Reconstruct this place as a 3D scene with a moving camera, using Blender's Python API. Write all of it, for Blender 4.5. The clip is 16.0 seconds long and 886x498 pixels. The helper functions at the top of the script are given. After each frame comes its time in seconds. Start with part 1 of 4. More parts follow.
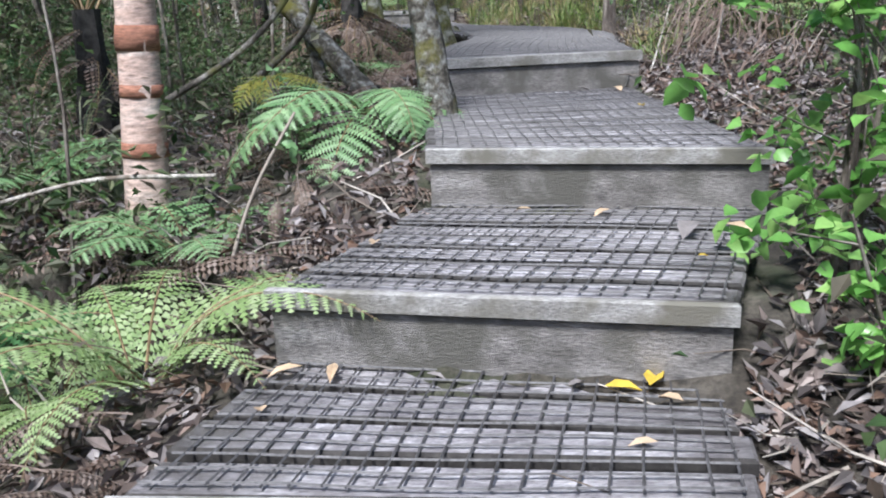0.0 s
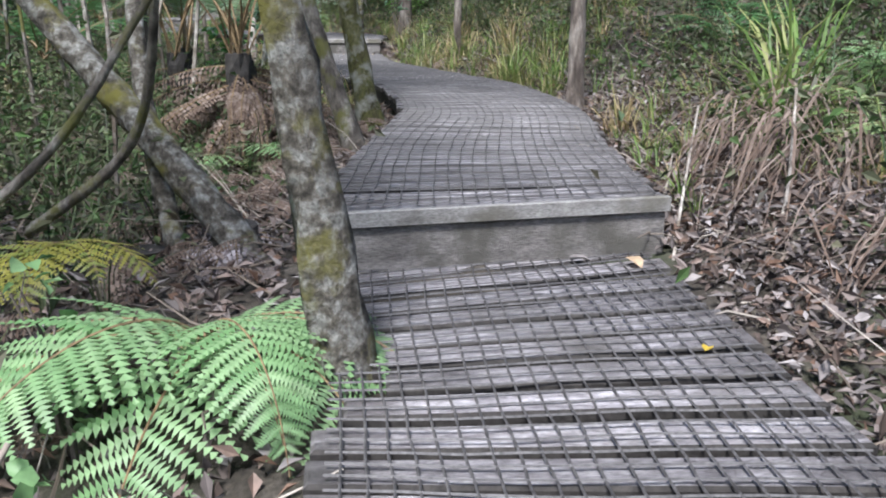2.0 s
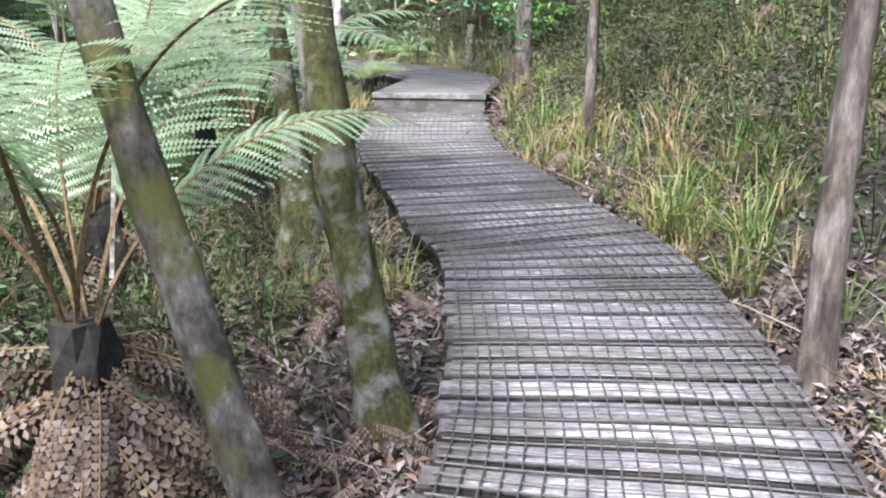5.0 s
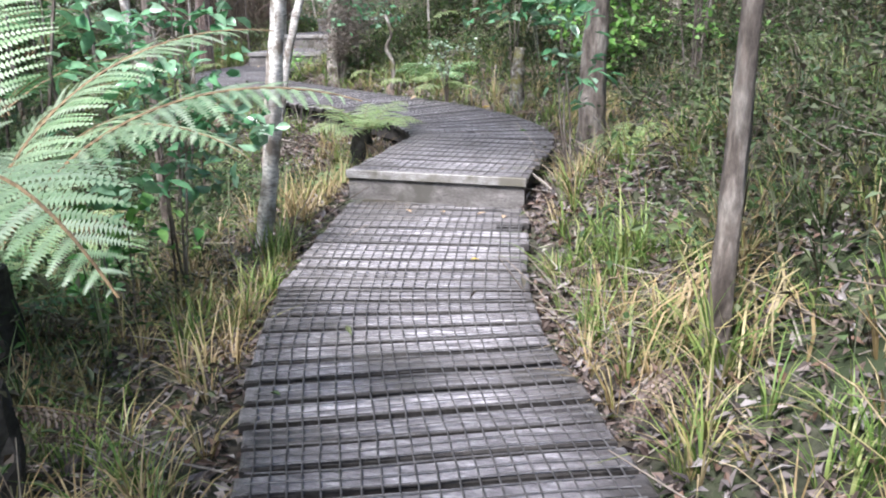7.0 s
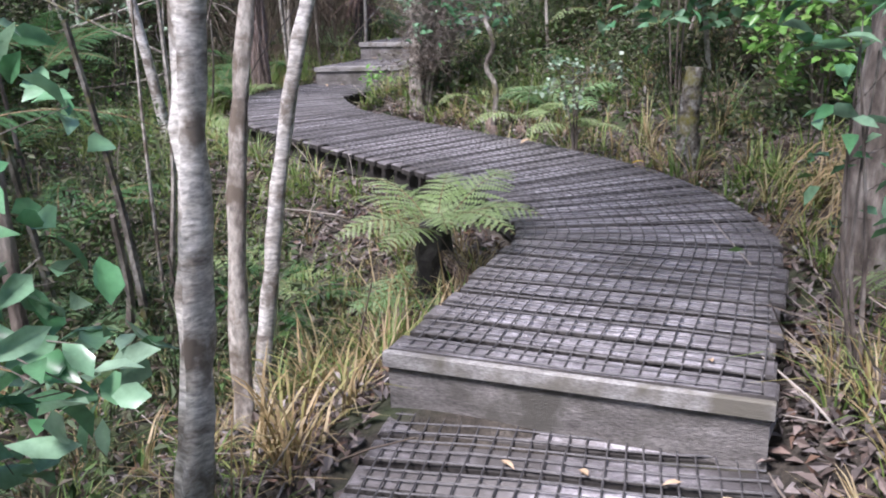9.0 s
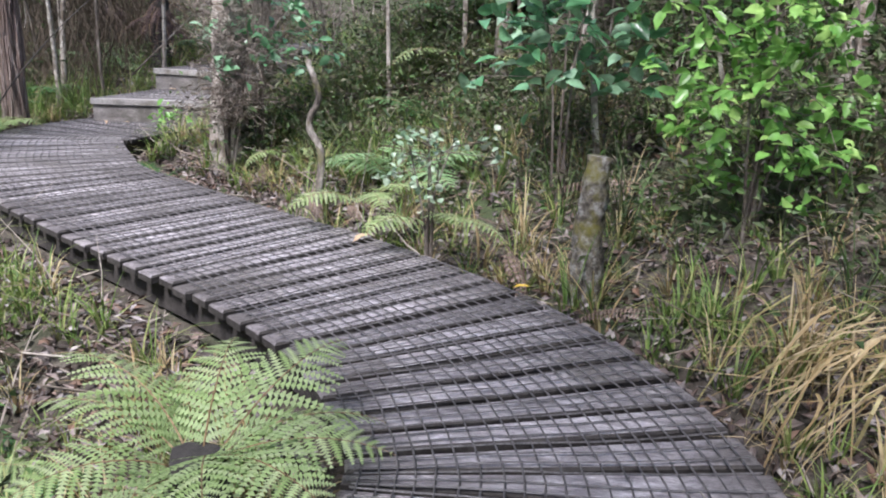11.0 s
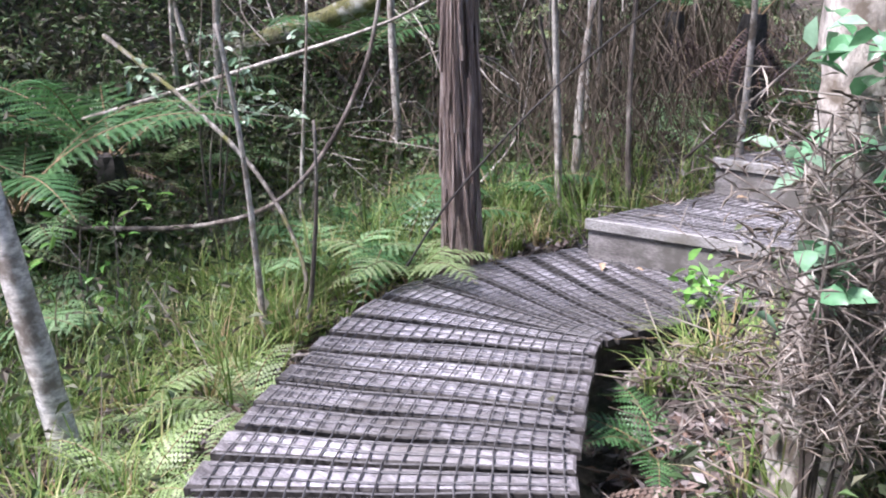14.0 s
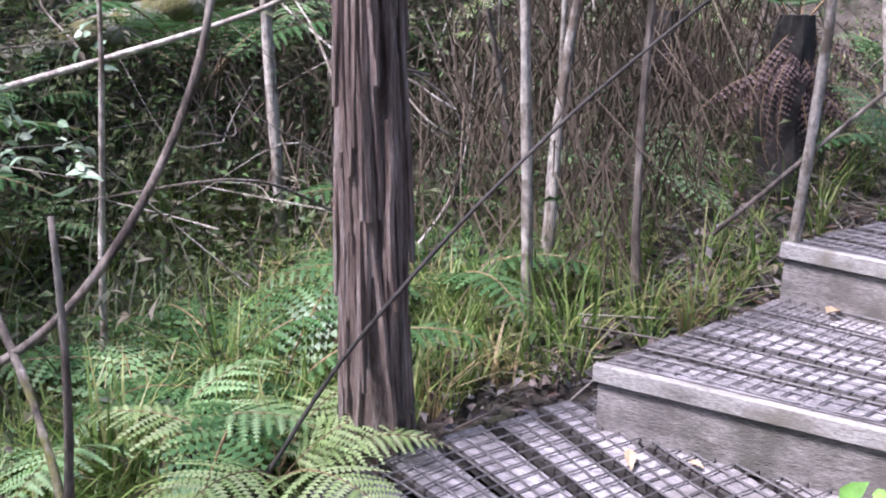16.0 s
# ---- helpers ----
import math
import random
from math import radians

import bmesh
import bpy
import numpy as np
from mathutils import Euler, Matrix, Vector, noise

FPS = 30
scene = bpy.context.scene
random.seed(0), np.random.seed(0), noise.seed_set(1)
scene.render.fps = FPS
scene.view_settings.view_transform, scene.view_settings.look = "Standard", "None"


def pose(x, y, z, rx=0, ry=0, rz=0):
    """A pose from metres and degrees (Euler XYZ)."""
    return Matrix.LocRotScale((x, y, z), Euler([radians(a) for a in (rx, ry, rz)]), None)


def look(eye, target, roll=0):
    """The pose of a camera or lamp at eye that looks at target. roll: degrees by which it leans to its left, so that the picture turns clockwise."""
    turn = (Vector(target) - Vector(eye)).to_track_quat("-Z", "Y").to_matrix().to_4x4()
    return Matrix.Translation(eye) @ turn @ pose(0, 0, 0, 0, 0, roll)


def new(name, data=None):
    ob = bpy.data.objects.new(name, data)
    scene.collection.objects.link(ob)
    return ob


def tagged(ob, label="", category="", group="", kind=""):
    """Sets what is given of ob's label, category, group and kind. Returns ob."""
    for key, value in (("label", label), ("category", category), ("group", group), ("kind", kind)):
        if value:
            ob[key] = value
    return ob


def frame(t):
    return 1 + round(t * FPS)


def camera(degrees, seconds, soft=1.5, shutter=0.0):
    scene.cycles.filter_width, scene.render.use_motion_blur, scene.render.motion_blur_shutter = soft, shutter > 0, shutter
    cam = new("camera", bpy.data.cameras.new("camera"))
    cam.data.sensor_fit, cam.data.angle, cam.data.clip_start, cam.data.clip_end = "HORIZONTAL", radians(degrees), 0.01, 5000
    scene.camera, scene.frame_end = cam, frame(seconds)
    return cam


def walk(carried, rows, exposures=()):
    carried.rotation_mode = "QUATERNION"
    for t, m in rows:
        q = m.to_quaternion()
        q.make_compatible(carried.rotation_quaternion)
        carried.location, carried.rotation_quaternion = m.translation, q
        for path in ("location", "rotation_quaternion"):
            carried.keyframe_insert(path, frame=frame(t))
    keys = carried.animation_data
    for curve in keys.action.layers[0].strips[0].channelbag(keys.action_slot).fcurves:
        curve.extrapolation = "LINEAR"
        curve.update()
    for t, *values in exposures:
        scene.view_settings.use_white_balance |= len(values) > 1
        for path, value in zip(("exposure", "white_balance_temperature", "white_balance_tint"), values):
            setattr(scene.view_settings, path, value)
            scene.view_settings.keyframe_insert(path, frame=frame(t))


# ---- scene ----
cam = camera(53.8, 16.0, 2.0)
PATH = [
    (0, (0.002, 0.000, 0.879), (0.004, 3.853, -0.197), -2.23),
    (0.5, (-0.120, 0.508, 1.058), (-0.413, 4.325, -0.102), -2.16),
    (1, (-0.152, 0.928, 1.102), (-0.368, 4.763, -0.017), -1.00),
    (1.5, (-0.080, 1.422, 1.134), (-0.001, 5.272, 0.050), 0.45),
    (2, (0.077, 1.968, 1.231), (0.426, 5.807, 0.163), 0.09),
    (2.5, (0.187, 2.346, 1.347), (0.686, 6.162, 0.257), 0.32),
    (3, (0.290, 2.907, 1.460), (0.905, 6.703, 0.362), 0.85),
    (3.5, (0.339, 3.339, 1.540), (0.859, 7.154, 0.456), 1.33),
    (4, (0.404, 4.067, 1.634), (0.369, 7.917, 0.551), 0.91),
    (4.2, (0.402, 4.285, 1.677), (0.170, 8.126, 0.584), 0.48),
    (6.3, (0.677, 7.544, 1.993), (0.435, 11.350, 0.786), -0.83),
    (6.5, (0.658, 7.878, 1.986), (0.356, 11.688, 0.806), 0.43),
    (7, (0.620, 8.997, 1.973), (0.043, 12.777, 0.798), -0.33),
    (7.5, (0.430, 9.841, 1.914), (-0.394, 13.584, 0.771), -0.57),
    (8, (0.251, 10.521, 1.934), (-0.748, 14.212, 0.760), -0.50),
    (8.5, (0.127, 11.260, 1.911), (-0.916, 14.938, 0.736), -0.60),
    (9, (0.083, 12.000, 1.944), (-0.994, 15.662, 0.747), -2.20),
    (9.2, (0.056, 12.289, 1.928), (-1.029, 15.956, 0.755), -2.40),
    (11.3, (-0.291, 14.088, 2.054), (-0.552, 17.918, 0.929), 2.35),
    (11.5, (-0.277, 14.332, 2.144), (-0.566, 18.139, 0.951), 1.74),
    (12, (-0.237, 14.939, 2.231), (-0.948, 18.706, 1.088), -0.88),
    (12.5, (-0.216, 15.462, 2.199), (-1.488, 19.118, 1.193), -1.79),
    (13, (-0.330, 16.355, 2.154), (-2.527, 19.516, 1.069), -3.76),
    (13.5, (-1.057, 17.234, 2.154), (-3.617, 20.090, 1.017), -2.14),
    (14, (-1.605, 17.739, 2.128), (-4.304, 20.458, 0.976), -1.45),
    (14.5, (-1.975, 18.101, 2.063), (-4.738, 20.765, 0.938), -1.76),
    (15, (-2.213, 18.373, 2.123), (-5.014, 20.966, 0.926), -2.01),
    (15.5, (-2.594, 18.773, 2.083), (-5.279, 21.493, 0.903), -1.82),
    (16, (-2.974, 19.177, 2.026), (-5.362, 22.173, 0.876), 0.07),
]
SKY, SUN = 0.10, 4.0
walk(cam, [(t, look(e, a, r)) for t, e, a, r in PATH],
     [(0, 0.9, 5900, 12), (0.6, 0.75, 5950, 11), (1.5, 0.85, 6000, 12), (4, 1.4, 6200, 17), (6.5, 1.55, 6100, 17), (7.5, 1.3, 6100, 18), (9.2, 1.0, 6050, 24), (11.3, 1.25, 6150, 20), (13, 1.55, 6050, 22), (14.5, 1.65, 5980, 28), (16, 1.72, 5950, 32)])

# ---- world and light: overcast sky over open bush ----
world = bpy.data.worlds.new("world")
scene.world = world
world.use_nodes = True
wn, wl = world.node_tree.nodes, world.node_tree.links
sky = wn.new("ShaderNodeTexSky")
sky.sky_type, sky.sun_disc = "NISHITA", False
sky.sun_elevation, sky.sun_rotation = radians(58), radians(200)
sky.air_density, sky.dust_density = 1.0, 1.5
wl.new(sky.outputs[0], wn["Background"].inputs[0])
wn["Background"].inputs[1].default_value = SKY
sun = new("sun", bpy.data.lights.new("sun", "SUN"))
sun.data.energy, sun.data.angle, sun.data.color = SUN, radians(14), (1.0, 0.97, 0.92)
sun.matrix_world = look((0, 0, 20), (0.25 * 20, 0.55 * 20, 0))


# ---- materials ----
def ramp(nt, stops):
    r = nt.nodes.new("ShaderNodeValToRGB")
    r.color_ramp.interpolation = "LINEAR"
    while len(r.color_ramp.elements) < len(stops):
        r.color_ramp.elements.new(0.5)
    for e, (p, c) in zip(r.color_ramp.elements, stops):
        e.position, e.color = p, (*c, 1)
    return r


def noise_node(nt, scale, detail=6, stretch=None, rough=0.6):
    tc = nt.nodes.new("ShaderNodeTexCoord")
    n = nt.nodes.new("ShaderNodeTexNoise")
    n.inputs["Scale"].default_value, n.inputs["Detail"].default_value, n.inputs["Roughness"].default_value = scale, detail, rough
    if stretch:
        mp = nt.nodes.new("ShaderNodeMapping")
        mp.inputs["Scale"].default_value = stretch
        nt.links.new(tc.outputs["Object"], mp.inputs[0])
        nt.links.new(mp.outputs[0], n.inputs["Vector"])
    else:
        nt.links.new(tc.outputs["Object"], n.inputs["Vector"])
    return n


def colour_mix(nt, a, b, fac, mode="MIX"):
    m = nt.nodes.new("ShaderNodeMixRGB")
    m.blend_type = mode
    for v, s in ((fac, m.inputs[0]), (a, m.inputs[1]), (b, m.inputs[2])):
        if isinstance(v, (int, float)):
            s.default_value = v
        elif isinstance(v, tuple):
            s.default_value = (*v, 1)
        else:
            nt.links.new(v, s)
    return m.outputs[0]


def rough_mat(name, stops, scale, fine, roughness=0.8, bump=0.4, stretch=None, patch=None, patch_scale=2.0, rand=0.0, gloss=None):
    """Two scales of noise, an optional patch colour (moss, lichen, stain) and bump."""
    m = bpy.data.materials.new(name)
    m.use_nodes = True
    nt = m.node_tree
    b = nt.nodes["Principled BSDF"]
    n1, n2 = noise_node(nt, scale, 6, stretch), noise_node(nt, fine, 8, stretch, 0.7)
    r = ramp(nt, stops)
    nt.links.new(n1.outputs[0], r.inputs[0])
    grain = ramp(nt, [(0.34, (0.28, 0.28, 0.28)), (0.62, (1.25, 1.25, 1.25))])
    nt.links.new(n2.outputs[0], grain.inputs[0])
    c = colour_mix(nt, r.outputs[0], grain.outputs[0], 0.8, "MULTIPLY")
    if patch:
        n3 = noise_node(nt, patch_scale, 5)
        pr = ramp(nt, [(0.5, (0, 0, 0)), (0.62, (1, 1, 1))])
        nt.links.new(n3.outputs[0], pr.inputs[0])
        c = colour_mix(nt, c, patch, pr.outputs[0])
    if rand:
        oi = nt.nodes.new("ShaderNodeObjectInfo")
        rr = ramp(nt, [(0.0, (1 - rand,) * 3), (1.0, (1 + rand,) * 3)])
        nt.links.new(oi.outputs["Random"], rr.inputs[0])
        c = colour_mix(nt, c, rr.outputs[0], 1.0, "MULTIPLY")
    nt.links.new(c, b.inputs["Base Color"])
    b.inputs["Roughness"].default_value = roughness
    if gloss:
        gr = ramp(nt, [(0.35, (gloss,) * 3), (0.7, (roughness,) * 3)])
        nt.links.new(n1.outputs[0], gr.inputs[0])
        nt.links.new(gr.outputs[0], b.inputs["Roughness"])
    bp = nt.nodes.new("ShaderNodeBump")
    bp.inputs["Strength"].default_value, bp.inputs["Distance"].default_value = bump, 0.02
    nt.links.new(n2.outputs[0], bp.inputs["Height"])
    nt.links.new(bp.outputs[0], b.inputs["Normal"])
    return m


def leaf_mat(name, colours, roughness=0.5, through_light=0.35, by_object=False):
    """Leaves: a colour for each leaf, some light shining through."""
    m = bpy.data.materials.new(name)
    m.use_nodes = True
    nt = m.node_tree
    b, out = nt.nodes["Principled BSDF"], nt.nodes["Material Output"]
    g = nt.nodes.new("ShaderNodeNewGeometry")
    r = ramp(nt, [(i / max(1, len(colours) - 1), c) for i, c in enumerate(colours)])
    if by_object:
        oi = nt.nodes.new("ShaderNodeObjectInfo")
        nt.links.new(oi.outputs["Random"], r.inputs[0])
    else:
        nt.links.new(g.outputs["Random Per Island"], r.inputs[0])
    n = noise_node(nt, 25, 4)
    sh = ramp(nt, [(0.3, (0.7, 0.7, 0.7)), (0.7, (1.15, 1.15, 1.15))])
    nt.links.new(n.outputs[0], sh.inputs[0])
    c = colour_mix(nt, r.outputs[0], sh.outputs[0], 1.0, "MULTIPLY")
    nt.links.new(c, b.inputs["Base Color"])
    b.inputs["Roughness"].default_value = roughness
    t = nt.nodes.new("ShaderNodeBsdfTranslucent")
    nt.links.new(c, t.inputs[0])
    mx = nt.nodes.new("ShaderNodeMixShader")
    mx.inputs[0].default_value = through_light
    nt.links.new(b.outputs[0], mx.inputs[1])
    nt.links.new(t.outputs[0], mx.inputs[2])
    nt.links.new(mx.outputs[0], out.inputs[0])
    return m


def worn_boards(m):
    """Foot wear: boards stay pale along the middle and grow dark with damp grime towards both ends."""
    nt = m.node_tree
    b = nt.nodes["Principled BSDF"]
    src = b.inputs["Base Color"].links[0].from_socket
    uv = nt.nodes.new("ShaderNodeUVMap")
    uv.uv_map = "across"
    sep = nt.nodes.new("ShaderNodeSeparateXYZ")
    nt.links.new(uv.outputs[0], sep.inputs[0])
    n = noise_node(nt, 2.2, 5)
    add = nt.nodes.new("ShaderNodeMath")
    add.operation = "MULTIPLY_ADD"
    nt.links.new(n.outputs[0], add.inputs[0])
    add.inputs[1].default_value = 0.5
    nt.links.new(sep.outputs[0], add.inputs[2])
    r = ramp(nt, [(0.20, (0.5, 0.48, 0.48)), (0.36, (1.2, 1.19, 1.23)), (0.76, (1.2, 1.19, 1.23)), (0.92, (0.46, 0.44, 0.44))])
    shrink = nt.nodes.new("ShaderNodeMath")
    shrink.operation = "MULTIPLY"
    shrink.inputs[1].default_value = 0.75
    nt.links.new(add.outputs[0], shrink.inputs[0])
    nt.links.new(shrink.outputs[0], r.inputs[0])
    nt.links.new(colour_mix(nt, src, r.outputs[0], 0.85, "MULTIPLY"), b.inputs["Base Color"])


M_BOARD = rough_mat("weathered_timber", [(0.32, (0.17, 0.16, 0.165)), (0.5, (0.34, 0.325, 0.33)), (0.68, (0.60, 0.585, 0.59))], 5, 34,
                    0.62, 0.7, (1.5, 6, 6), (0.14, 0.132, 0.122), 1.3, 0.30, 0.36)
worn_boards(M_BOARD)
M_RISER = rough_mat("riser_timber", [(0.3, (0.13, 0.12, 0.11)), (0.55, (0.26, 0.245, 0.23)), (0.75, (0.40, 0.38, 0.36))], 3, 40,
                    0.8, 0.5, (1.2, 1.2, 5), (0.11, 0.105, 0.09), 4, 0.12)
M_NOSE = rough_mat("nosing_timber", [(0.3, (0.22, 0.21, 0.195)), (0.6, (0.42, 0.41, 0.39))], 4, 40, 0.7, 0.4, (1.5, 6, 6), (0.16, 0.15, 0.12), 3, 0.1)
# near black: bearer timber, and the gap shade painted on board sides
M_UNDER = rough_mat("dark_bearer_timber_and_gap_shade", [(0.3, (0.025, 0.022, 0.02)), (0.7, (0.06, 0.055, 0.05))], 4, 30, 0.85, 0.4)
M_WIRE = rough_mat("galvanised_wire_gone_dull", [(0.3, (0.05, 0.048, 0.05)), (0.7, (0.14, 0.135, 0.135))], 20, 90, 0.6, 0.1)
M_GROUND = rough_mat("leaf_mould_soil", [(0.25, (0.025, 0.021, 0.016)), (0.45, (0.065, 0.055, 0.042)), (0.6, (0.12, 0.105, 0.085)), (0.75, (0.20, 0.18, 0.15))], 5, 45,
                     0.95, 1.0, None, (0.045, 0.065, 0.025), 0.9)
M_BARK = rough_mat("grey_mossy_bark", [(0.35, (0.07, 0.06, 0.05)), (0.5, (0.18, 0.16, 0.135)), (0.65, (0.42, 0.40, 0.36))], 9, 32, 0.9, 0.9,
                   (1, 1, 0.6), (0.13, 0.13, 0.04), 6)
M_LICHEN = rough_mat("lichen_crusted_bark", [(0.36, (0.05, 0.045, 0.035)), (0.48, (0.15, 0.135, 0.11)), (0.6, (0.34, 0.34, 0.31))], 22, 55, 0.95, 1.0,
                     None, (0.17, 0.16, 0.035), 5)
M_MOSS = rough_mat("moss_covered_bark", [(0.3, (0.07, 0.06, 0.03)), (0.5, (0.14, 0.14, 0.045)), (0.75, (0.26, 0.25, 0.16))], 7, 60, 0.95, 1.0,
                   (1, 1, 0.6), (0.38, 0.38, 0.33), 7)
M_PALE = rough_mat("pale_lichened_bark", [(0.3, (0.24, 0.20, 0.17)), (0.5, (0.46, 0.42, 0.37)), (0.7, (0.66, 0.63, 0.57))], 10, 45, 0.85, 0.6,
                   (1, 1, 0.5), (0.16, 0.13, 0.10), 9)
M_WHITE = rough_mat("white_birch_like_bark", [(0.35, (0.34, 0.30, 0.26)), (0.45, (0.62, 0.59, 0.54)), (0.65, (0.82, 0.80, 0.76))], 7, 35, 0.75, 0.5, (0.8, 0.8, 2.2), (0.20, 0.17, 0.14), 8)
M_BROWN = rough_mat("grey_brown_bark", [(0.35, (0.07, 0.055, 0.045)), (0.5, (0.19, 0.16, 0.135)), (0.65, (0.36, 0.33, 0.29))], 11, 30, 0.9, 0.9, (1, 1, 0.3))
M_STRING = rough_mat("stringy_red_brown_bark", [(0.32, (0.14, 0.095, 0.08)), (0.5, (0.33, 0.245, 0.21)), (0.68, (0.60, 0.52, 0.48))], 14, 70, 0.9, 1.0, (4, 4, 0.25))
M_TWIG = leaf_mat("dry_twigs", [(0.10, 0.075, 0.055), (0.25, 0.21, 0.17), (0.42, 0.38, 0.33)], 0.85, 0.0)
M_FERN = leaf_mat("fern_green", [(0.17, 0.33, 0.13), (0.25, 0.42, 0.19), (0.34, 0.50, 0.26)], 0.5, 0.35)
M_FERN_L = leaf_mat("fern_yellow_green", [(0.26, 0.38, 0.13), (0.35, 0.48, 0.21), (0.44, 0.54, 0.28)], 0.5, 0.4)
M_FERN_D = leaf_mat("fern_dark_green", [(0.05, 0.13, 0.04), (0.07, 0.18, 0.06), (0.12, 0.24, 0.09)], 0.45, 0.3)
M_YELLOWING = leaf_mat("fern_yellowing", [(0.30, 0.30, 0.05), (0.42, 0.40, 0.08), (0.25, 0.32, 0.08)], 0.5, 0.35)
M_FERN_P = leaf_mat("tree_fern_pale_green", [(0.30, 0.46, 0.24), (0.40, 0.55, 0.33), (0.50, 0.62, 0.42)], 0.32, 0.4)
M_DEAD = leaf_mat("dead_fern_brown", [(0.11, 0.075, 0.058), (0.18, 0.13, 0.10), (0.28, 0.225, 0.19)], 0.85, 0.15)
M_DEAD_GREY = leaf_mat("dead_fern_grey", [(0.20, 0.17, 0.17), (0.36, 0.32, 0.33), (0.50, 0.46, 0.47)], 0.85, 0.1)
M_DEAD_DARK = leaf_mat("dead_fern_purple_brown", [(0.06, 0.04, 0.038), (0.13, 0.085, 0.08), (0.22, 0.16, 0.155)], 0.85, 0.1)
M_ROOTS = leaf_mat("hanging_brown_straw", [(0.04, 0.03, 0.02), (0.10, 0.075, 0.052), (0.18, 0.145, 0.105)], 0.85, 0.1)
M_STIPE = rough_mat("brown_fern_stalk", [(0.3, (0.16, 0.10, 0.05)), (0.7, (0.32, 0.23, 0.12))], 20, 60, 0.7, 0.3)
M_GLOSSY = leaf_mat("glossy_green_leaf", [(0.06, 0.20, 0.05), (0.12, 0.32, 0.08), (0.24, 0.45, 0.13)], 0.28, 0.35)
M_BRIGHT = leaf_mat("bright_green_leaf", [(0.14, 0.34, 0.07), (0.22, 0.46, 0.11), (0.36, 0.56, 0.17)], 0.35, 0.4)
M_GREY_LEAF = leaf_mat("silvery_leaf", [(0.22, 0.36, 0.22), (0.36, 0.48, 0.34), (0.55, 0.62, 0.5)], 0.3, 0.3)
M_BLUE_LEAF = leaf_mat("glossy_blue_green_leaf", [(0.09, 0.26, 0.11), (0.18, 0.38, 0.20), (0.36, 0.54, 0.38)], 0.25, 0.3)
M_UNDERGROWTH = leaf_mat("mixed_undergrowth", [(0.03, 0.065, 0.022), (0.07, 0.13, 0.04), (0.15, 0.18, 0.085), (0.09, 0.07, 0.055), (0.10, 0.20, 0.055), (0.18, 0.16, 0.115), (0.035, 0.065, 0.024), (0.065, 0.045, 0.034)], 0.6, 0.3)
M_CROWN = leaf_mat("canopy_leaf", [(0.05, 0.11, 0.03), (0.09, 0.17, 0.05), (0.14, 0.23, 0.07)], 0.45, 0.35)
M_GRASS = leaf_mat("green_sedge", [(0.08, 0.15, 0.03), (0.15, 0.26, 0.06), (0.26, 0.36, 0.10), (0.38, 0.38, 0.16)], 0.5, 0.35)
M_DRY = leaf_mat("straw_coloured_grass", [(0.22, 0.16, 0.07), (0.40, 0.30, 0.15), (0.55, 0.45, 0.28), (0.28, 0.28, 0.08)], 0.6, 0.3)
M_LITTER = leaf_mat("fallen_leaves", [(0.06, 0.045, 0.038), (0.16, 0.12, 0.10), (0.24, 0.205, 0.19), (0.10, 0.085, 0.08), (0.38, 0.35, 0.34), (0.20, 0.12, 0.08), (0.07, 0.06, 0.058)], 0.7, 0.1)
M_YELLOW = leaf_mat("yellow_leaf", [(0.75, 0.50, 0.04), (0.80, 0.60, 0.10)], 0.5, 0.3)
M_TAN = leaf_mat("tan_leaf", [(0.45, 0.30, 0.17), (0.60, 0.47, 0.33)], 0.6, 0.2)
M_PINKBARK = rough_mat("pale_pink_bark", [(0.3, (0.42, 0.28, 0.22)), (0.5, (0.62, 0.46, 0.39)), (0.7, (0.76, 0.64, 0.57))], 6, 30, 0.75, 0.4, (0.6, 0.6, 2.5))
M_REDBAND = rough_mat("rust_red_bark_band", [(0.3, (0.24, 0.10, 0.06)), (0.7, (0.42, 0.20, 0.13))], 8, 40, 0.8, 0.5, (0.6, 0.6, 3))


# ---- mesh tools ----
def mesh_of(name, verts, faces, mats, index=None, smooth=False):
    me = bpy.data.meshes.new(name)
    me.from_pydata([tuple(v) for v in np.asarray(verts, float).tolist()], [], faces if isinstance(faces, list) else faces.tolist())
    for m in mats if isinstance(mats, (list, tuple)) else [mats]:
        me.materials.append(m)
    if index is not None:
        me.polygons.foreach_set("material_index", np.asarray(index, np.int32))
    if smooth:
        me.polygons.foreach_set("use_smooth", np.ones(len(me.polygons), bool))
    me.update()
    return me


def thing(name, x, y, z, label, category, group=""):
    ob = new(name)
    ob.empty_display_size = 0.1
    ob.location = (x, y, z)
    return tagged(ob, label, category, group)


def part(name, me, parent, label="", m=None):
    ob = new(name, me)
    ob.parent = parent
    if m is not None:
        ob.matrix_basis = m
    if label:
        tagged(ob, label)
    return ob


class Soup:
    """Gathers many small pieces into one mesh."""

    def __init__(self):
        self.v, self.f, self.i, self.n = [], [], [], 0

    def add(self, verts, faces, index=0):
        self.v.append(np.asarray(verts, float))
        self.f.extend([tuple(int(k) + self.n for k in f) for f in faces])
        self.i.extend([index] * len(faces))
        self.n += len(verts)

    def mesh(self, name, mats, smooth=False):
        return mesh_of(name, np.concatenate(self.v), self.f, mats, self.i, smooth)


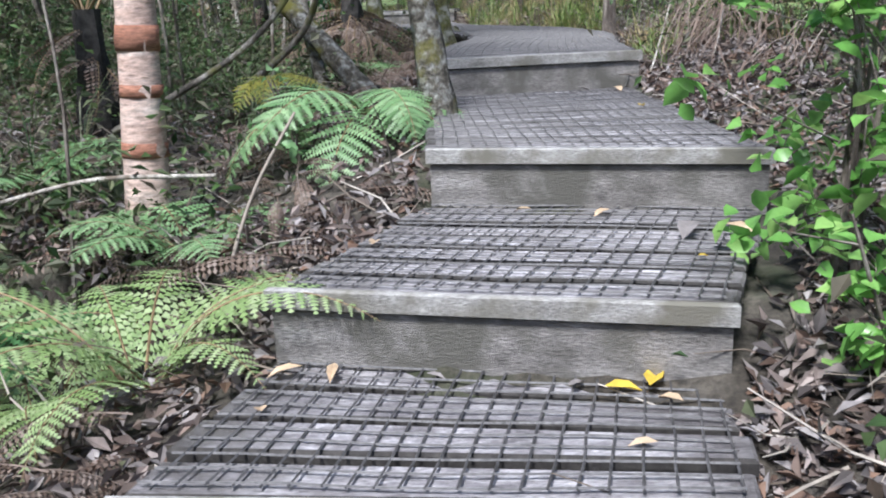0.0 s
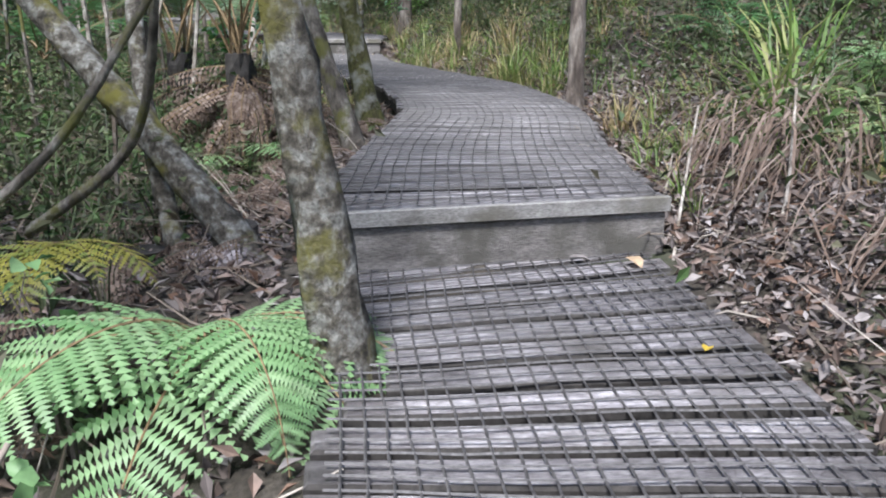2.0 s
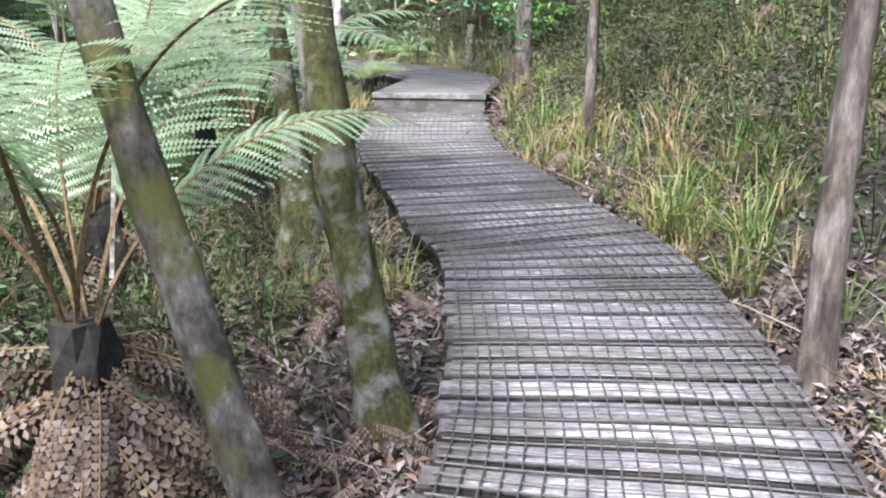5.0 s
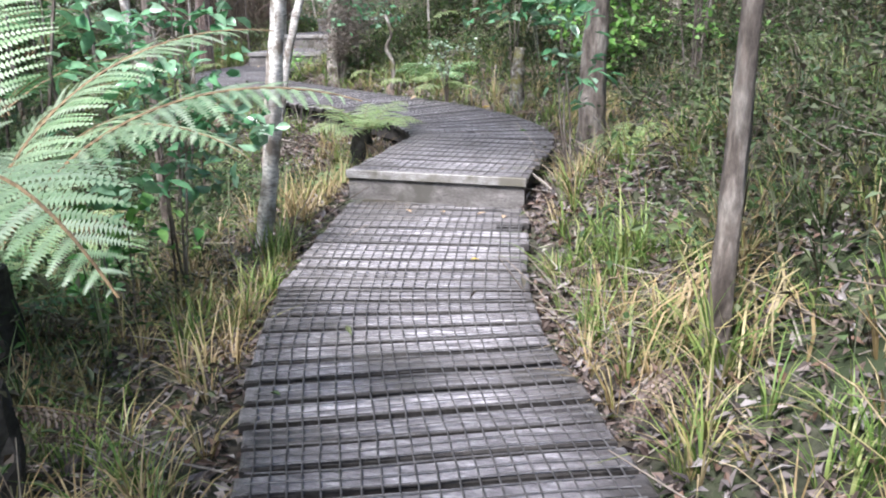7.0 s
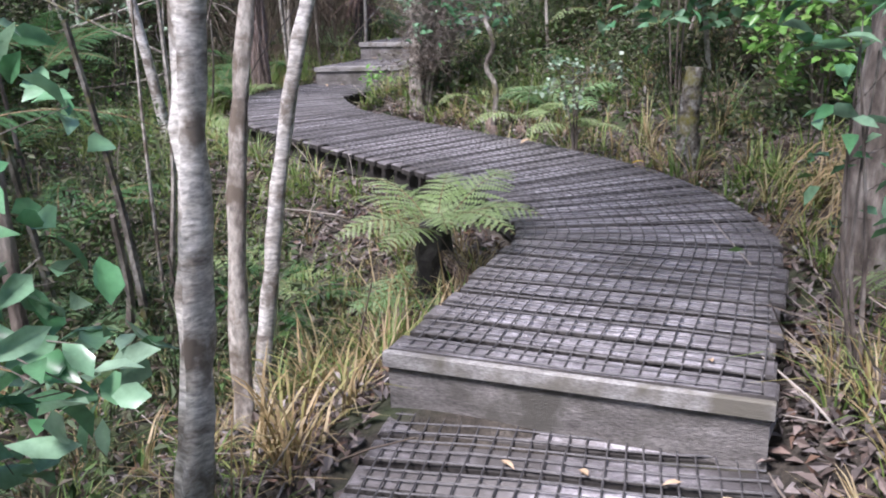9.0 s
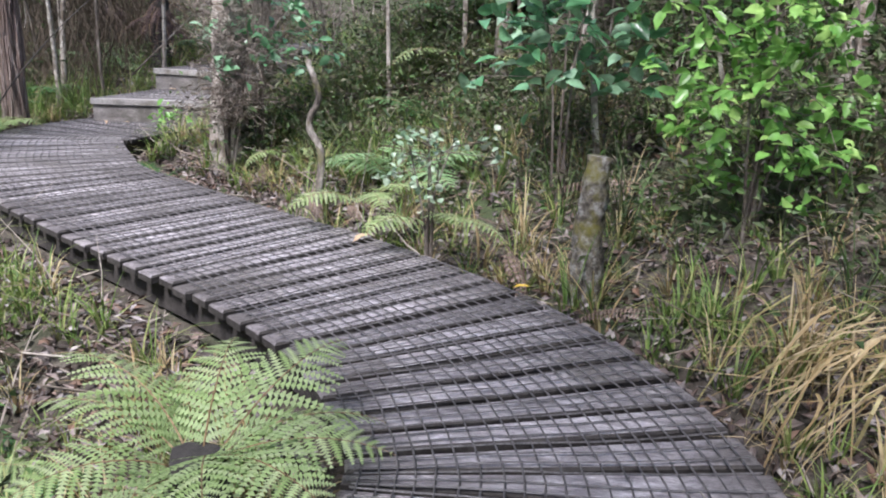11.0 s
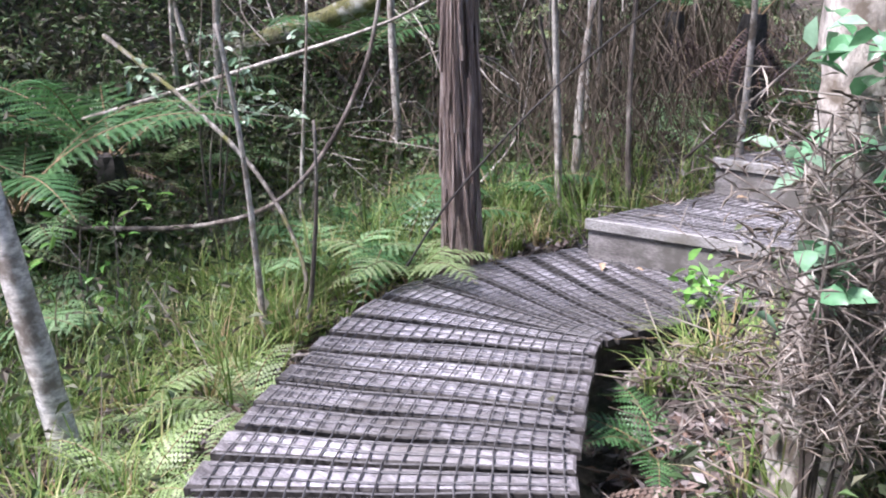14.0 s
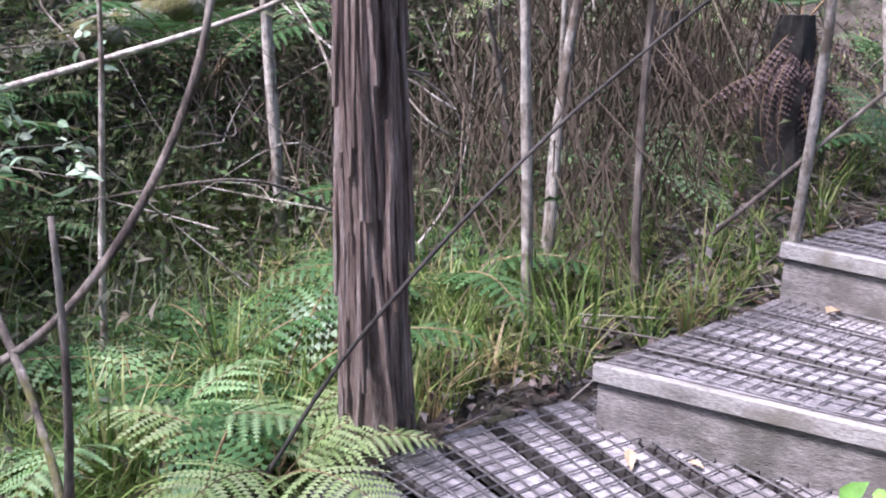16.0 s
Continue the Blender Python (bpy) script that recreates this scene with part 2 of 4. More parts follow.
def tube(points, radii, sides=8, rough=0.0, seed=0, cap=True):
    """A tapered tube along points, its section lumpy by rough."""
    rng = np.random.default_rng(seed)
    p = np.asarray(points, float)
    n = len(p)
    d = np.gradient(p, axis=0)
    d /= np.linalg.norm(d, axis=1)[:, None] + 1e-9
    ref = np.array([1.0, 0.1, 0.05]) if abs(d[:, 2]).mean() > 0.6 else np.array([0.02, 0.05, 1.0])
    a = np.cross(d, ref)
    a /= np.linalg.norm(a, axis=1)[:, None] + 1e-9
    b = np.cross(d, a)
    th = np.arange(sides) * 2 * math.pi / sides
    lump = 1 + rough * (rng.random((n, sides)) - 0.5) + rough * 0.8 * (rng.random(sides) - 0.5)
    r = np.asarray(radii, float)[:, None] * lump
    v = p[:, None] + r[..., None] * (np.cos(th)[None, :, None] * a[:, None] + np.sin(th)[None, :, None] * b[:, None])
    f = [(i * sides + k, i * sides + (k + 1) % sides, (i + 1) * sides + (k + 1) % sides, (i + 1) * sides + k) for i in range(n - 1) for k in range(sides)]
    if cap:
        f += [tuple(range(sides))[::-1], tuple((n - 1) * sides + k for k in range(sides))]
    return v.reshape(-1, 3), f


def smooth_line(ctrl, n):
    """A smooth line through control points."""
    c = np.asarray(ctrl, float)
    c = np.vstack([2 * c[0] - c[1], c, 2 * c[-1] - c[-2]])
    u = np.linspace(0, len(c) - 3 - 1e-6, n)
    k = u.astype(int)
    t = (u - k)[:, None]
    p0, p1, p2, p3 = c[k], c[k + 1], c[k + 2], c[k + 3]
    return 0.5 * (2 * p1 + (p2 - p0) * t + (2 * p0 - 5 * p1 + 4 * p2 - p3) * t**2 + (3 * p1 - p0 - 3 * p2 + p3) * t**3)


def leaves(rng, centres, length, width, upward=0.3, spread=1.0, heading=None, plain=False):
    """Folded leaves, each a midrib with two blades, at the given places."""
    n = len(centres)
    d = rng.normal(size=(n, 3)) * spread
    if heading is not None:
        d = d * 0.6 + heading
    d[:, 2] = d[:, 2] * 0.5
    d /= np.linalg.norm(d, axis=1)[:, None]
    up = np.array([0, 0, 1.0]) + rng.normal(size=(n, 3)) * (1 - upward) * 0.9
    s = np.cross(d, up)
    s /= np.linalg.norm(s, axis=1)[:, None] + 1e-9
    u = np.cross(s, d)
    L = (length * rng.uniform(0.6, 1.25, n))[:, None]
    W = (width * rng.uniform(0.7, 1.2, n))[:, None]
    base = np.asarray(centres)
    mid = base + d * L * 0.5 - u * L * 0.04
    tip = base + d * L - u * L * 0.18
    l1, r1 = base + d * L * 0.33 + s * W * 0.5 + u * W * 0.15, base + d * L * 0.33 - s * W * 0.5 + u * W * 0.15
    l2, r2 = base + d * L * 0.68 + s * W * 0.42 + u * W * 0.08, base + d * L * 0.68 - s * W * 0.42 + u * W * 0.08
    if plain:
        lm, rm = base + d * L * 0.45 + s * W * 0.5 + u * W * 0.2, base + d * L * 0.45 - s * W * 0.5 + u * W * 0.2
        v = np.stack([base, lm, tip, rm], 1).reshape(-1, 3)
        k = np.arange(n)[:, None] * 4
        return v, np.concatenate([k + np.array([[0, 2, 1]]), k + np.array([[0, 3, 2]])])
    v = np.stack([base, l1, l2, tip, r2, r1, mid], 1).reshape(-1, 3)
    k = np.arange(n)[:, None] * 7
    f = np.concatenate([k + np.array([[0, 6, 2, 1]]), k + np.array([[0, 5, 4, 6]])]).tolist() + np.concatenate([k + np.array([[6, 3, 2]]), k + np.array([[6, 4, 3]])]).tolist()
    return v, f


# ---- the boardwalk's plan ----
WIDTH = 1.2
LONG_DECKS = {
    "lower": (0.6, [(0.51, 4.76), (0.62, 5.8), (0.72, 6.45), (0.86, 7.2), (0.90, 8.0), (0.81, 9.4), (0.57, 10.1), (0.28, 11.15), (-0.06, 12.3), (-0.18, 13.2), (-0.24, 14.42)], 1.2, 1.18),
    "upper": (0.8, [(-0.25, 14.36), (-0.16, 15.2), (-0.12, 15.9), (-0.46, 16.7), (-1.12, 17.4), (-1.95, 18.05), (-2.66, 18.6), (-3.23, 19.1), (-3.65, 19.75), (-3.92, 20.45), (-3.58, 21.44)], 1.18, 1.08),
}
STEP_DECKS = [  # height, front left, front right, back left, back right
    (-0.4, (-0.62, -0.6), (0.52, -0.65), (-0.62, 0.62), (0.52, 0.56)),
    (-0.2, (-0.62, 0.58), (0.52, 0.52), (-0.66, 1.52), (0.56, 1.42)),
    (0.0, (-0.66, 1.48), (0.57, 1.37), (-0.45, 2.17), (0.68, 1.92)),
    (0.2, (-0.45, 2.12), (0.67, 1.86), (-0.04, 3.05), (1.07, 2.81)),
    (0.4, (-0.04, 3.0), (1.07, 2.75), (-0.06, 4.66), (1.09, 4.98)),
    (1.0, (-4.06, 21.24), (-3.0, 21.37), (-3.84, 22.15), (-2.75, 22.05)),
    (1.2, (-3.84, 22.11), (-2.75, 22.02), (-3.52, 23.0), (-2.55, 22.65)),
    (1.4, (-3.52, 22.97), (-2.55, 22.62), (-2.3, 24.1), (-1.75, 23.2)),
]
rail = []
for z, fl, fr, bl, br in STEP_DECKS[:5]:
    rail += [((fl[0] + fr[0]) / 2, (fl[1] + fr[1]) / 2, z)]
rail += [(x, y, 0.6) for x, y in LONG_DECKS["lower"][1][:-1]] + [(x, y, 0.8) for x, y in LONG_DECKS["upper"][1][:-1]]
for z, fl, fr, bl, br in STEP_DECKS[5:]:
    rail += [((fl[0] + fr[0] + bl[0] + br[0]) / 4, (fl[1] + fr[1] + bl[1] + br[1]) / 4, z)]
rail += [(-0.6, 24.6, 1.6), (2.5, 26.5, 1.9)]
rail = smooth_line([(-0.1, -6.0, -1.2)] + rail, 420)


def beside(x, y):
    """Distance from the walk's middle line (to the right positive), the deck's height and the place along it."""
    x, y = np.atleast_1d(np.asarray(x, float)), np.atleast_1d(np.asarray(y, float))
    best, k = np.full(x.shape, 1e9), np.zeros(x.shape, int)
    for i in range(0, len(rail), 2):
        d = (x - rail[i, 0]) ** 2 + (y - rail[i, 1]) ** 2
        k, best = np.where(d < best, i, k), np.minimum(d, best)
    dirs = np.gradient(rail[:, :2], axis=0)
    dirs /= np.linalg.norm(dirs, axis=1)[:, None]
    side = (x - rail[k, 0]) * dirs[k, 1] - (y - rail[k, 1]) * dirs[k, 0]
    return np.where(side >= 0, 1, -1) * np.sqrt(best), rail[k, 2], rail[k, 1]


def ground_z(x, y):
    d, z, along = beside(x, y)
    left_drop = np.interp(along, [0, 3, 6, 10, 13, 14.5, 15.4, 17, 18.5, 20, 23], [0.45, 0.42, 0.32, 0.28, 0.3, 0.45, 0.8, 0.75, 0.28, 0.14, 0.12])
    right_rise = np.interp(along, [0, 3, 4.5, 7, 11, 14, 17, 20, 23], [0.05, 0.10, 0.22, 0.34, 0.62, 0.42, 0.30, 0.30, 0.3])
    a = np.abs(d)
    t = np.clip((a - 0.45) / 1.3, 0, 1)
    t = t * t * (3 - 2 * t)
    left = z - 0.20 - (left_drop - 0.12) * t + 0.10 * np.clip(a - 2.2, 0, None) + 0.45 * np.clip(a - 4.0, 0, None)
    right = z - 0.22 + right_rise * np.clip(a - 0.6, 0, 2.4) + 0.5 * np.clip(a - 3.0, 0, None)
    right = right - 0.38 * np.exp(-(((along - 19.1) / 0.95) ** 2) - ((a - 0.62) / 0.28) ** 2)
    g = np.where(d < 0, left, right)
    g = g + 0.75 * np.clip(-6.2 - np.asarray(x, float), 0, 2.5) * np.clip((np.asarray(y, float) - 16.5) / 2.5, 0, 1)
    g = np.minimum(g, 9 + 0.02 * a)
    wob = np.array([noise.noise((px * 0.7, py * 0.7, 0.3)) * 0.10 + noise.noise((px * 2.3, py * 2.3, 4.1)) * 0.05 for px, py in zip(np.ravel(x), np.ravel(y))])
    return g + wob * np.clip((a - 0.5) / 0.6, 0.25, 1)


def gz(x, y):
    return float(ground_z(np.array([x]), np.array([y]))[0])


# ---- ground ----
gx = np.unique(np.concatenate([np.linspace(-220, -40, 10), np.linspace(-40, -10, 40), np.linspace(-10, 5, 130), np.linspace(5, 40, 45), np.linspace(40, 220, 10)]).round(3))
gy = np.unique(np.concatenate([np.linspace(-220, -40, 10), np.linspace(-40, -2, 45), np.linspace(-2, 27, 240), np.linspace(27, 60, 40), np.linspace(60, 220, 10)]).round(3))
XX, YY = np.meshgrid(gx, gy)
ZZ = ground_z(XX.ravel(), YY.ravel())
nx, ny = len(gx), len(gy)
q = (np.arange(ny - 1)[:, None] * nx + np.arange(nx - 1)[None]).ravel()
gme = mesh_of("ground", np.stack([XX.ravel(), YY.ravel(), ZZ], 1), np.stack([q, q + 1, q + nx + 1, q + nx], 1), M_GROUND, smooth=True)
tagged(new("ground", gme), "brown bush floor of soil, leaf mould and moss", "ground", kind="structure")


# ---- boardwalk ----
def deck_lines(z, ctrl, w0, w1, skew=0.0):
    n = 400
    c = smooth_line(ctrl, n)
    seg = np.concatenate([[0], np.cumsum(np.linalg.norm(np.diff(c, axis=0), axis=1))])
    d = np.gradient(c, axis=0)
    d /= np.linalg.norm(d, axis=1)[:, None]
    w = np.linspace(w0, w1, n)[:, None] / 2
    nrm = np.stack([d[:, 1], -d[:, 0]], 1)
    s = d * (skew * np.exp(-seg / 0.6))[:, None]
    return seg, c - nrm * w - s, c + nrm * w + s


def at_line(seg, line, s):
    return np.stack([np.interp(s, seg, line[:, 0]), np.interp(s, seg, line[:, 1])], -1)


BOX = [(0, 1, 2, 3), (7, 6, 5, 4), (0, 4, 5, 1), (1, 5, 6, 2), (2, 6, 7, 3), (3, 7, 4, 0)]


def slab(a, b, c, d, top, bottom, ease_by=0.005):
    """A block over the plan corners a, b, c, d (anticlockwise) with its edges slightly eased."""
    pts = np.array([a, b, c, d], float)
    m = pts.mean(0)
    along, cross = (pts[1] + pts[2] - pts[0] - pts[3]) / 2, (pts[2] + pts[3] - pts[0] - pts[1]) / 2
    along, cross = along / np.linalg.norm(along) * ease_by, cross / np.linalg.norm(cross) * ease_by
    ease = pts + np.array([along + cross, cross - along, -along - cross, along - cross])
    v = [(*p, bottom) for p in pts] + [(*p, top - ease_by * 0.8) for p in pts] + [(*p, top) for p in ease]
    f = [(3, 2, 1, 0), (8, 9, 10, 11)]
    for k in range(4):
        j = (k + 1) % 4
        f += [(k, j, 4 + j, 4 + k), (4 + k, 4 + j, 8 + j, 8 + k)]
    return v, f


rb = random.Random(4)


def make_deck(z, seg, left, right, step, cuts, group):
    total = seg[-1]
    deck = thing("boardwalk_deck", *((left[0] + right[0]) / 2), z, "weathered grey timber boardwalk deck covered in wire netting" if not step else "short weathered timber boardwalk step with wire netting", "boardwalk", group)
    ox, oy = deck.location.x, deck.location.y
    pitch = 0.152
    n = max(2, int(round(total / pitch)))
    pitch = total / n
    for i in range(n):
        s0, s1 = i * pitch + 0.016, (i + 1) * pitch - 0.017
        l0, l1, r0, r1 = (at_line(seg, k, s) for k, s in ((left, s0), (left, s1), (right, s0), (right, s1)))
        dl = (l0 - r0) / np.linalg.norm(l0 - r0)
        el, er = rb.uniform(-0.012, 0.016), rb.uniform(-0.012, 0.016)
        er += cuts.get(i - n, 0)
        el += cuts.get(i, 0)
        l0, l1, r0, r1 = l0 - dl * el, l1 - dl * el, r0 + dl * er, r1 + dl * er
        dz = rb.uniform(-0.009, 0.002)
        tw = rb.uniform(-0.006, 0.006)
        l0, r0 = l0 + (l1 - l0) / np.linalg.norm(l1 - l0) * tw, r0 - (r1 - r0) / np.linalg.norm(r1 - r0) * tw
        o = np.array([ox, oy])
        v, f = slab(l0 - o, r0 - o, r1 - o, l1 - o, dz, dz - 0.035, 0.009)
        # shade of the gaps is coloured onto board sides and long bevels
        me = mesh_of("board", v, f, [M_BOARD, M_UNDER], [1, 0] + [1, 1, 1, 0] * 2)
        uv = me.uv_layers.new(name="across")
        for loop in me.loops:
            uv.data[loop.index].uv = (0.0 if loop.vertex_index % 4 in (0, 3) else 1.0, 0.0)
        part("board", me, deck)
    # netting: wires along and across, lying on the boards
    net = Soup()
    cols = int(WIDTH / 0.054)
    us = np.linspace(0.03, total - 0.01, max(4, int(total / 0.1)))
    L, R = at_line(seg, left, us), at_line(seg, right, us)
    hw = 0.0032
    for c in range(1, cols):
        t = c / cols + 0.004 * math.sin(c * 7.3) + 0.008 * np.sin(us * 2.3 + c * 0.35)[:, None]
        p = L + (R - L) * t
        dr = (R - L) / np.linalg.norm(R - L, axis=1)[:, None] * hw
        wob = np.array([rb.uniform(-0.004, 0.004) for _ in us])[:, None] * dr / hw
        zz = np.array([0.004 + rb.uniform(0, 0.004) for _ in us])
        p = p + wob - np.array([ox, oy])
        v = np.concatenate([np.column_stack([p - dr, zz]), np.column_stack([p, zz + 0.004]), np.column_stack([p + dr, zz])])
        k = len(us)
        net.add(v, [(i, i + k, i + k + 1, i + 1) for i in range(k - 1)] + [(i + k, i + 2 * k, i + 2 * k + 1, i + k + 1) for i in range(k - 1)])
    for s in np.arange(0.04, total - 0.01, 0.054):
        s = s + rb.uniform(-0.004, 0.004)
        l, r = at_line(seg, left, s), at_line(seg, right, s)
        ts = np.linspace(0.03, 0.97, 9)[:, None]
        p = l + (r - l) * ts - np.array([ox, oy])
        sag = np.array([0.007 * math.sin(q5 * 9 + s * 3.1) for q5 in ts[:, 0]])[:, None]
        nrm = np.array([-(r - l)[1], (r - l)[0]])
        nrm = nrm / np.linalg.norm(nrm) * hw
        p = p + nrm / hw * sag
        zz = np.array([0.004 + rb.uniform(0, 0.004) for _ in ts])
        v = np.concatenate([np.column_stack([p - nrm, zz]), np.column_stack([p, zz + 0.004]), np.column_stack([p + nrm, zz])])
        net.add(v, [(i, i + 9, i + 10, i + 1) for i in range(8)] + [(i + 9, i + 18, i + 19, i + 10) for i in range(8)])
    tagged(part("wire_netting", net.mesh("wire_netting", M_WIRE), deck, "dull dark square wire netting"), kind="stuff")
    # bearers under both edges and posts into the ground
    o = np.array([ox, oy])
    bs = np.linspace(0.02, total - 0.02, max(2, int(total / 0.5) + 1))
    for t0 in (0.07, 0.5, 0.93):
        L, R = at_line(seg, left, bs), at_line(seg, right, bs)
        p = L + (R - L) * t0 - o
        dr = (R - L) / np.linalg.norm(R - L, axis=1)[:, None] * 0.025
        k = len(bs)
        v = np.concatenate([np.column_stack([q2, np.full(k, h)]) for q2, h in ((p - dr, -0.04), (p + dr, -0.04), (p + dr, -0.17), (p - dr, -0.17))])
        f = [(i + a * k, i + b * k, i + 1 + b * k, i + 1 + a * k) for i in range(k - 1) for a, b in ((0, 1), (1, 2), (2, 3), (3, 0))] + [(0, k, 2 * k, 3 * k), (k - 1, 4 * k - 1, 3 * k - 1, 2 * k - 1)]
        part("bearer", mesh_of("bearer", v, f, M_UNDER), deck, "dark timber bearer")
    for s in np.arange(0.25, total, 1.6):
        for t0 in (0.12, 0.88):
            l, r = at_line(seg, left, s), at_line(seg, right, s)
            p = l + (r - l) * t0
            g = gz(*p) - 0.1
            p = p - o
            h = 0.05
            v, f = slab(p + [-h, -h], p + [h, -h], p + [h, h], p + [-h, h], -0.171, min(-0.25, g - z))
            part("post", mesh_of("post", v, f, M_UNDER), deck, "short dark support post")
    # nosing and riser at the front
    l, r = left[0], right[0]
    ahead = np.array([-(r - l)[1], (r - l)[0]])
    ahead /= np.linalg.norm(ahead)
    side = (r - l) / np.linalg.norm(r - l)
    if True:
        v, f = slab(l - ahead * 0.022 - o, r - ahead * 0.022 - o, r + ahead * 0.004 - o, l + ahead * 0.004 - o, 0.006, -0.046)
        part("nosing", mesh_of("nosing", v, f, M_NOSE), deck, "pale worn nosing strip")
        v, f = slab(l - ahead * 0.006 + side * 0.012 - o, r - ahead * 0.006 - side * 0.012 - o, r + ahead * 0.03 - side * 0.012 - o, l + ahead * 0.03 + side * 0.012 - o, -0.052, -0.215)
        part("riser", mesh_of("riser", v, f, M_RISER), deck, "stained grey riser board")
    return deck


for z, fl, fr, bl, br in STEP_DECKS:
    fl, fr, bl, br = (np.array(k) for k in (fl, fr, bl, br))
    n = 30
    ts = np.linspace(0, 1, n)[:, None]
    left, right = fl + (bl - fl) * ts, fr + (br - fr) * ts
    mid = (left + right) / 2
    seg = np.concatenate([[0], np.cumsum(np.linalg.norm(np.diff(mid, axis=0), axis=1))])
    make_deck(z, seg, left, right, True, {5: 0.08, 6: 0.16} if z == 0.4 else {}, "boardwalk steps")
for z, ctrl, w0, w1 in LONG_DECKS.values():
    seg, left, right = deck_lines(z, ctrl, w0, w1, 0.15 if z == 0.6 else 0.0)
    make_deck(z, seg, left, right, False, {-4: 0.17} if z == 0.6 else {}, "long boardwalk decks")


# ---- plants: shared pieces ----
def frond_mesh(name, length, width, pairs, mat, stalk=0.15, rise=0.9, bend=1.4, teeth=9, seed=0, taper=1.0, droop=0.25):
    """A feathery frond that grows along +y, rises and arches over."""
    rng = np.random.default_rng(seed)
    n = 26
    s = np.linspace(0, 1, n)
    ang = rise - bend * s**1.2
    ds = length / (n - 1)
    y = np.concatenate([[0], np.cumsum(np.cos(ang[:-1]) * ds)])
    z = np.concatenate([[0], np.cumsum(np.sin(ang[:-1]) * ds)])
    x = 0.03 * length * np.sin(s * 3 + seed)
    p = np.column_stack([x, y, z])
    soup = Soup()
    v, f = tube(p, np.interp(s, [0, 1], [0.006, 0.0012]) * max(0.6, length), 4, cap=False)
    soup.add(v, f, 1)
    for k in range(pairs):
        u = stalk + (1 - stalk) * (k + 0.5) / pairs
        w = width * (min(1, (u - stalk) / 0.18 * 0.6 + 0.4)) * (1 - ((u - stalk) / (1 - stalk)) ** (1.6 * taper)) + 0.02 * width
        c = np.array([np.interp(u, s, p[:, j]) for j in range(3)])
        a = np.interp(u, s, ang)
        fwd, up = np.array([0, math.cos(a), math.sin(a)]), np.array([0, -math.sin(a), math.cos(a)])
        for sg in (-1, 1):
            L = w * rng.uniform(0.88, 1.08)
            lean = 0.35 + 0.25 * u
            d = np.array([sg, 0, 0]) * math.cos(lean) + fwd * math.sin(lean) + up * rng.uniform(-0.05, 0.18)
            d /= np.linalg.norm(d)
            e = np.cross(d, up)
            e /= np.linalg.norm(e)
            m = teeth
            t = np.linspace(0, 1, m + 1)
            line = c + d * (t * L)[:, None] - up * (t**2 * L * droop)[:, None]
            half = min(0.5 * (1 - stalk) * length / pairs * 1.12, L * 0.22) * (1 - t[:-1] ** 2.2 * 0.85)
            mid = (line[:-1] + line[1:]) / 2 + d * (L / m) * 0.35
            lt, rt = mid + e * half[:, None] - up * half[:, None] * 0.15, mid - e * half[:, None] - up * half[:, None] * 0.15
            v = np.concatenate([line, lt, rt])
            fs = [(j, j + 1, m + 1 + j) for j in range(m)] + [(j + 1, j, 2 * m + 1 + j) for j in range(m)]
            soup.add(v, fs, 0)
    return soup.mesh(name, [mat, M_STIPE])


F_BRACKEN = [frond_mesh("frond", 0.62, 0.24, 16, M_FERN, 0.2, 0.95, 1.5, 10, k) for k in range(3)]
F_PALE = [frond_mesh("frond", 0.62, 0.20, 17, M_FERN_L, 0.14, 0.8, 1.3, 10, k + 5) for k in range(3)]
F_LADDER = [frond_mesh("frond", 0.7, 0.13, 22, M_FERN_L, 0.12, 1.0, 1.7, 6, k + 9, 1.2) for k in range(3)]
F_DARK = [frond_mesh("frond", 0.8, 0.17, 20, M_FERN_D, 0.12, 1.0, 1.6, 7, k + 14) for k in range(3)]
F_TREE = [frond_mesh("frond", 2.1, 0.44, 30, M_FERN_P, 0.30, 1.35, 1.75, 16, k + 20) for k in range(3)]
F_TREE_D = [frond_mesh("frond", 1.6, 0.36, 26, M_FERN_D, 0.16, 0.9, 1.3, 14, k + 25) for k in range(2)]
F_SOFT = [frond_mesh("frond", 0.80, 0.25, 17, M_FERN, 0.10, 0.55, 1.9, 12, k + 40) for k in range(3)]
F_YELLOW = [frond_mesh("frond", 0.62, 0.22, 14, M_YELLOWING, 0.15, 0.6, 1.7, 8, k + 45) for k in range(2)]
F_GREY = [frond_mesh("frond", 0.6, 0.11, 26, M_DEAD_GREY, 0.1, 0.1, 1.8, 4, k + 50, 1.0, 0.9) for k in range(3)]
F_PURPLE = [frond_mesh("frond", 0.55, 0.06, 18, M_DEAD_DARK, 0.1, -0.5, 1.0, 3, k + 55, 1.0, 0.9) for k in range(3)]
F_DEAD = [frond_mesh("frond", 0.75, 0.085, 24, M_DEAD, 0.12, -0.35, 1.0, 3, k + 30, 1.0, 0.9) for k in range(3)]


def fern(x, y, meshes, n, size, label, z=None, facing=None, spread=360, tip=0.0, seed=0, name="fern", group="ferns beside the walk"):
    rng = random.Random(seed * 31 + int(x * 100) + int(y * 10))
    ob = thing(name, x, y, (gz(x, y) if z is None else z) - 0.02, label, "fern", group)
    for k in range(n):
        a = (facing or 0) + (k / n - 0.5 + 0.5 / n) * spread + rng.uniform(-14, 14)
        m = pose(0.02 * math.cos(a), 0.02 * math.sin(a), 0, rng.uniform(-14, 10) + tip, rng.uniform(-12, 12), a) @ Matrix.Scale(size * rng.uniform(0.75, 1.1), 4)
        part("frond", rng.choice(meshes), ob, "", m)
    return ob


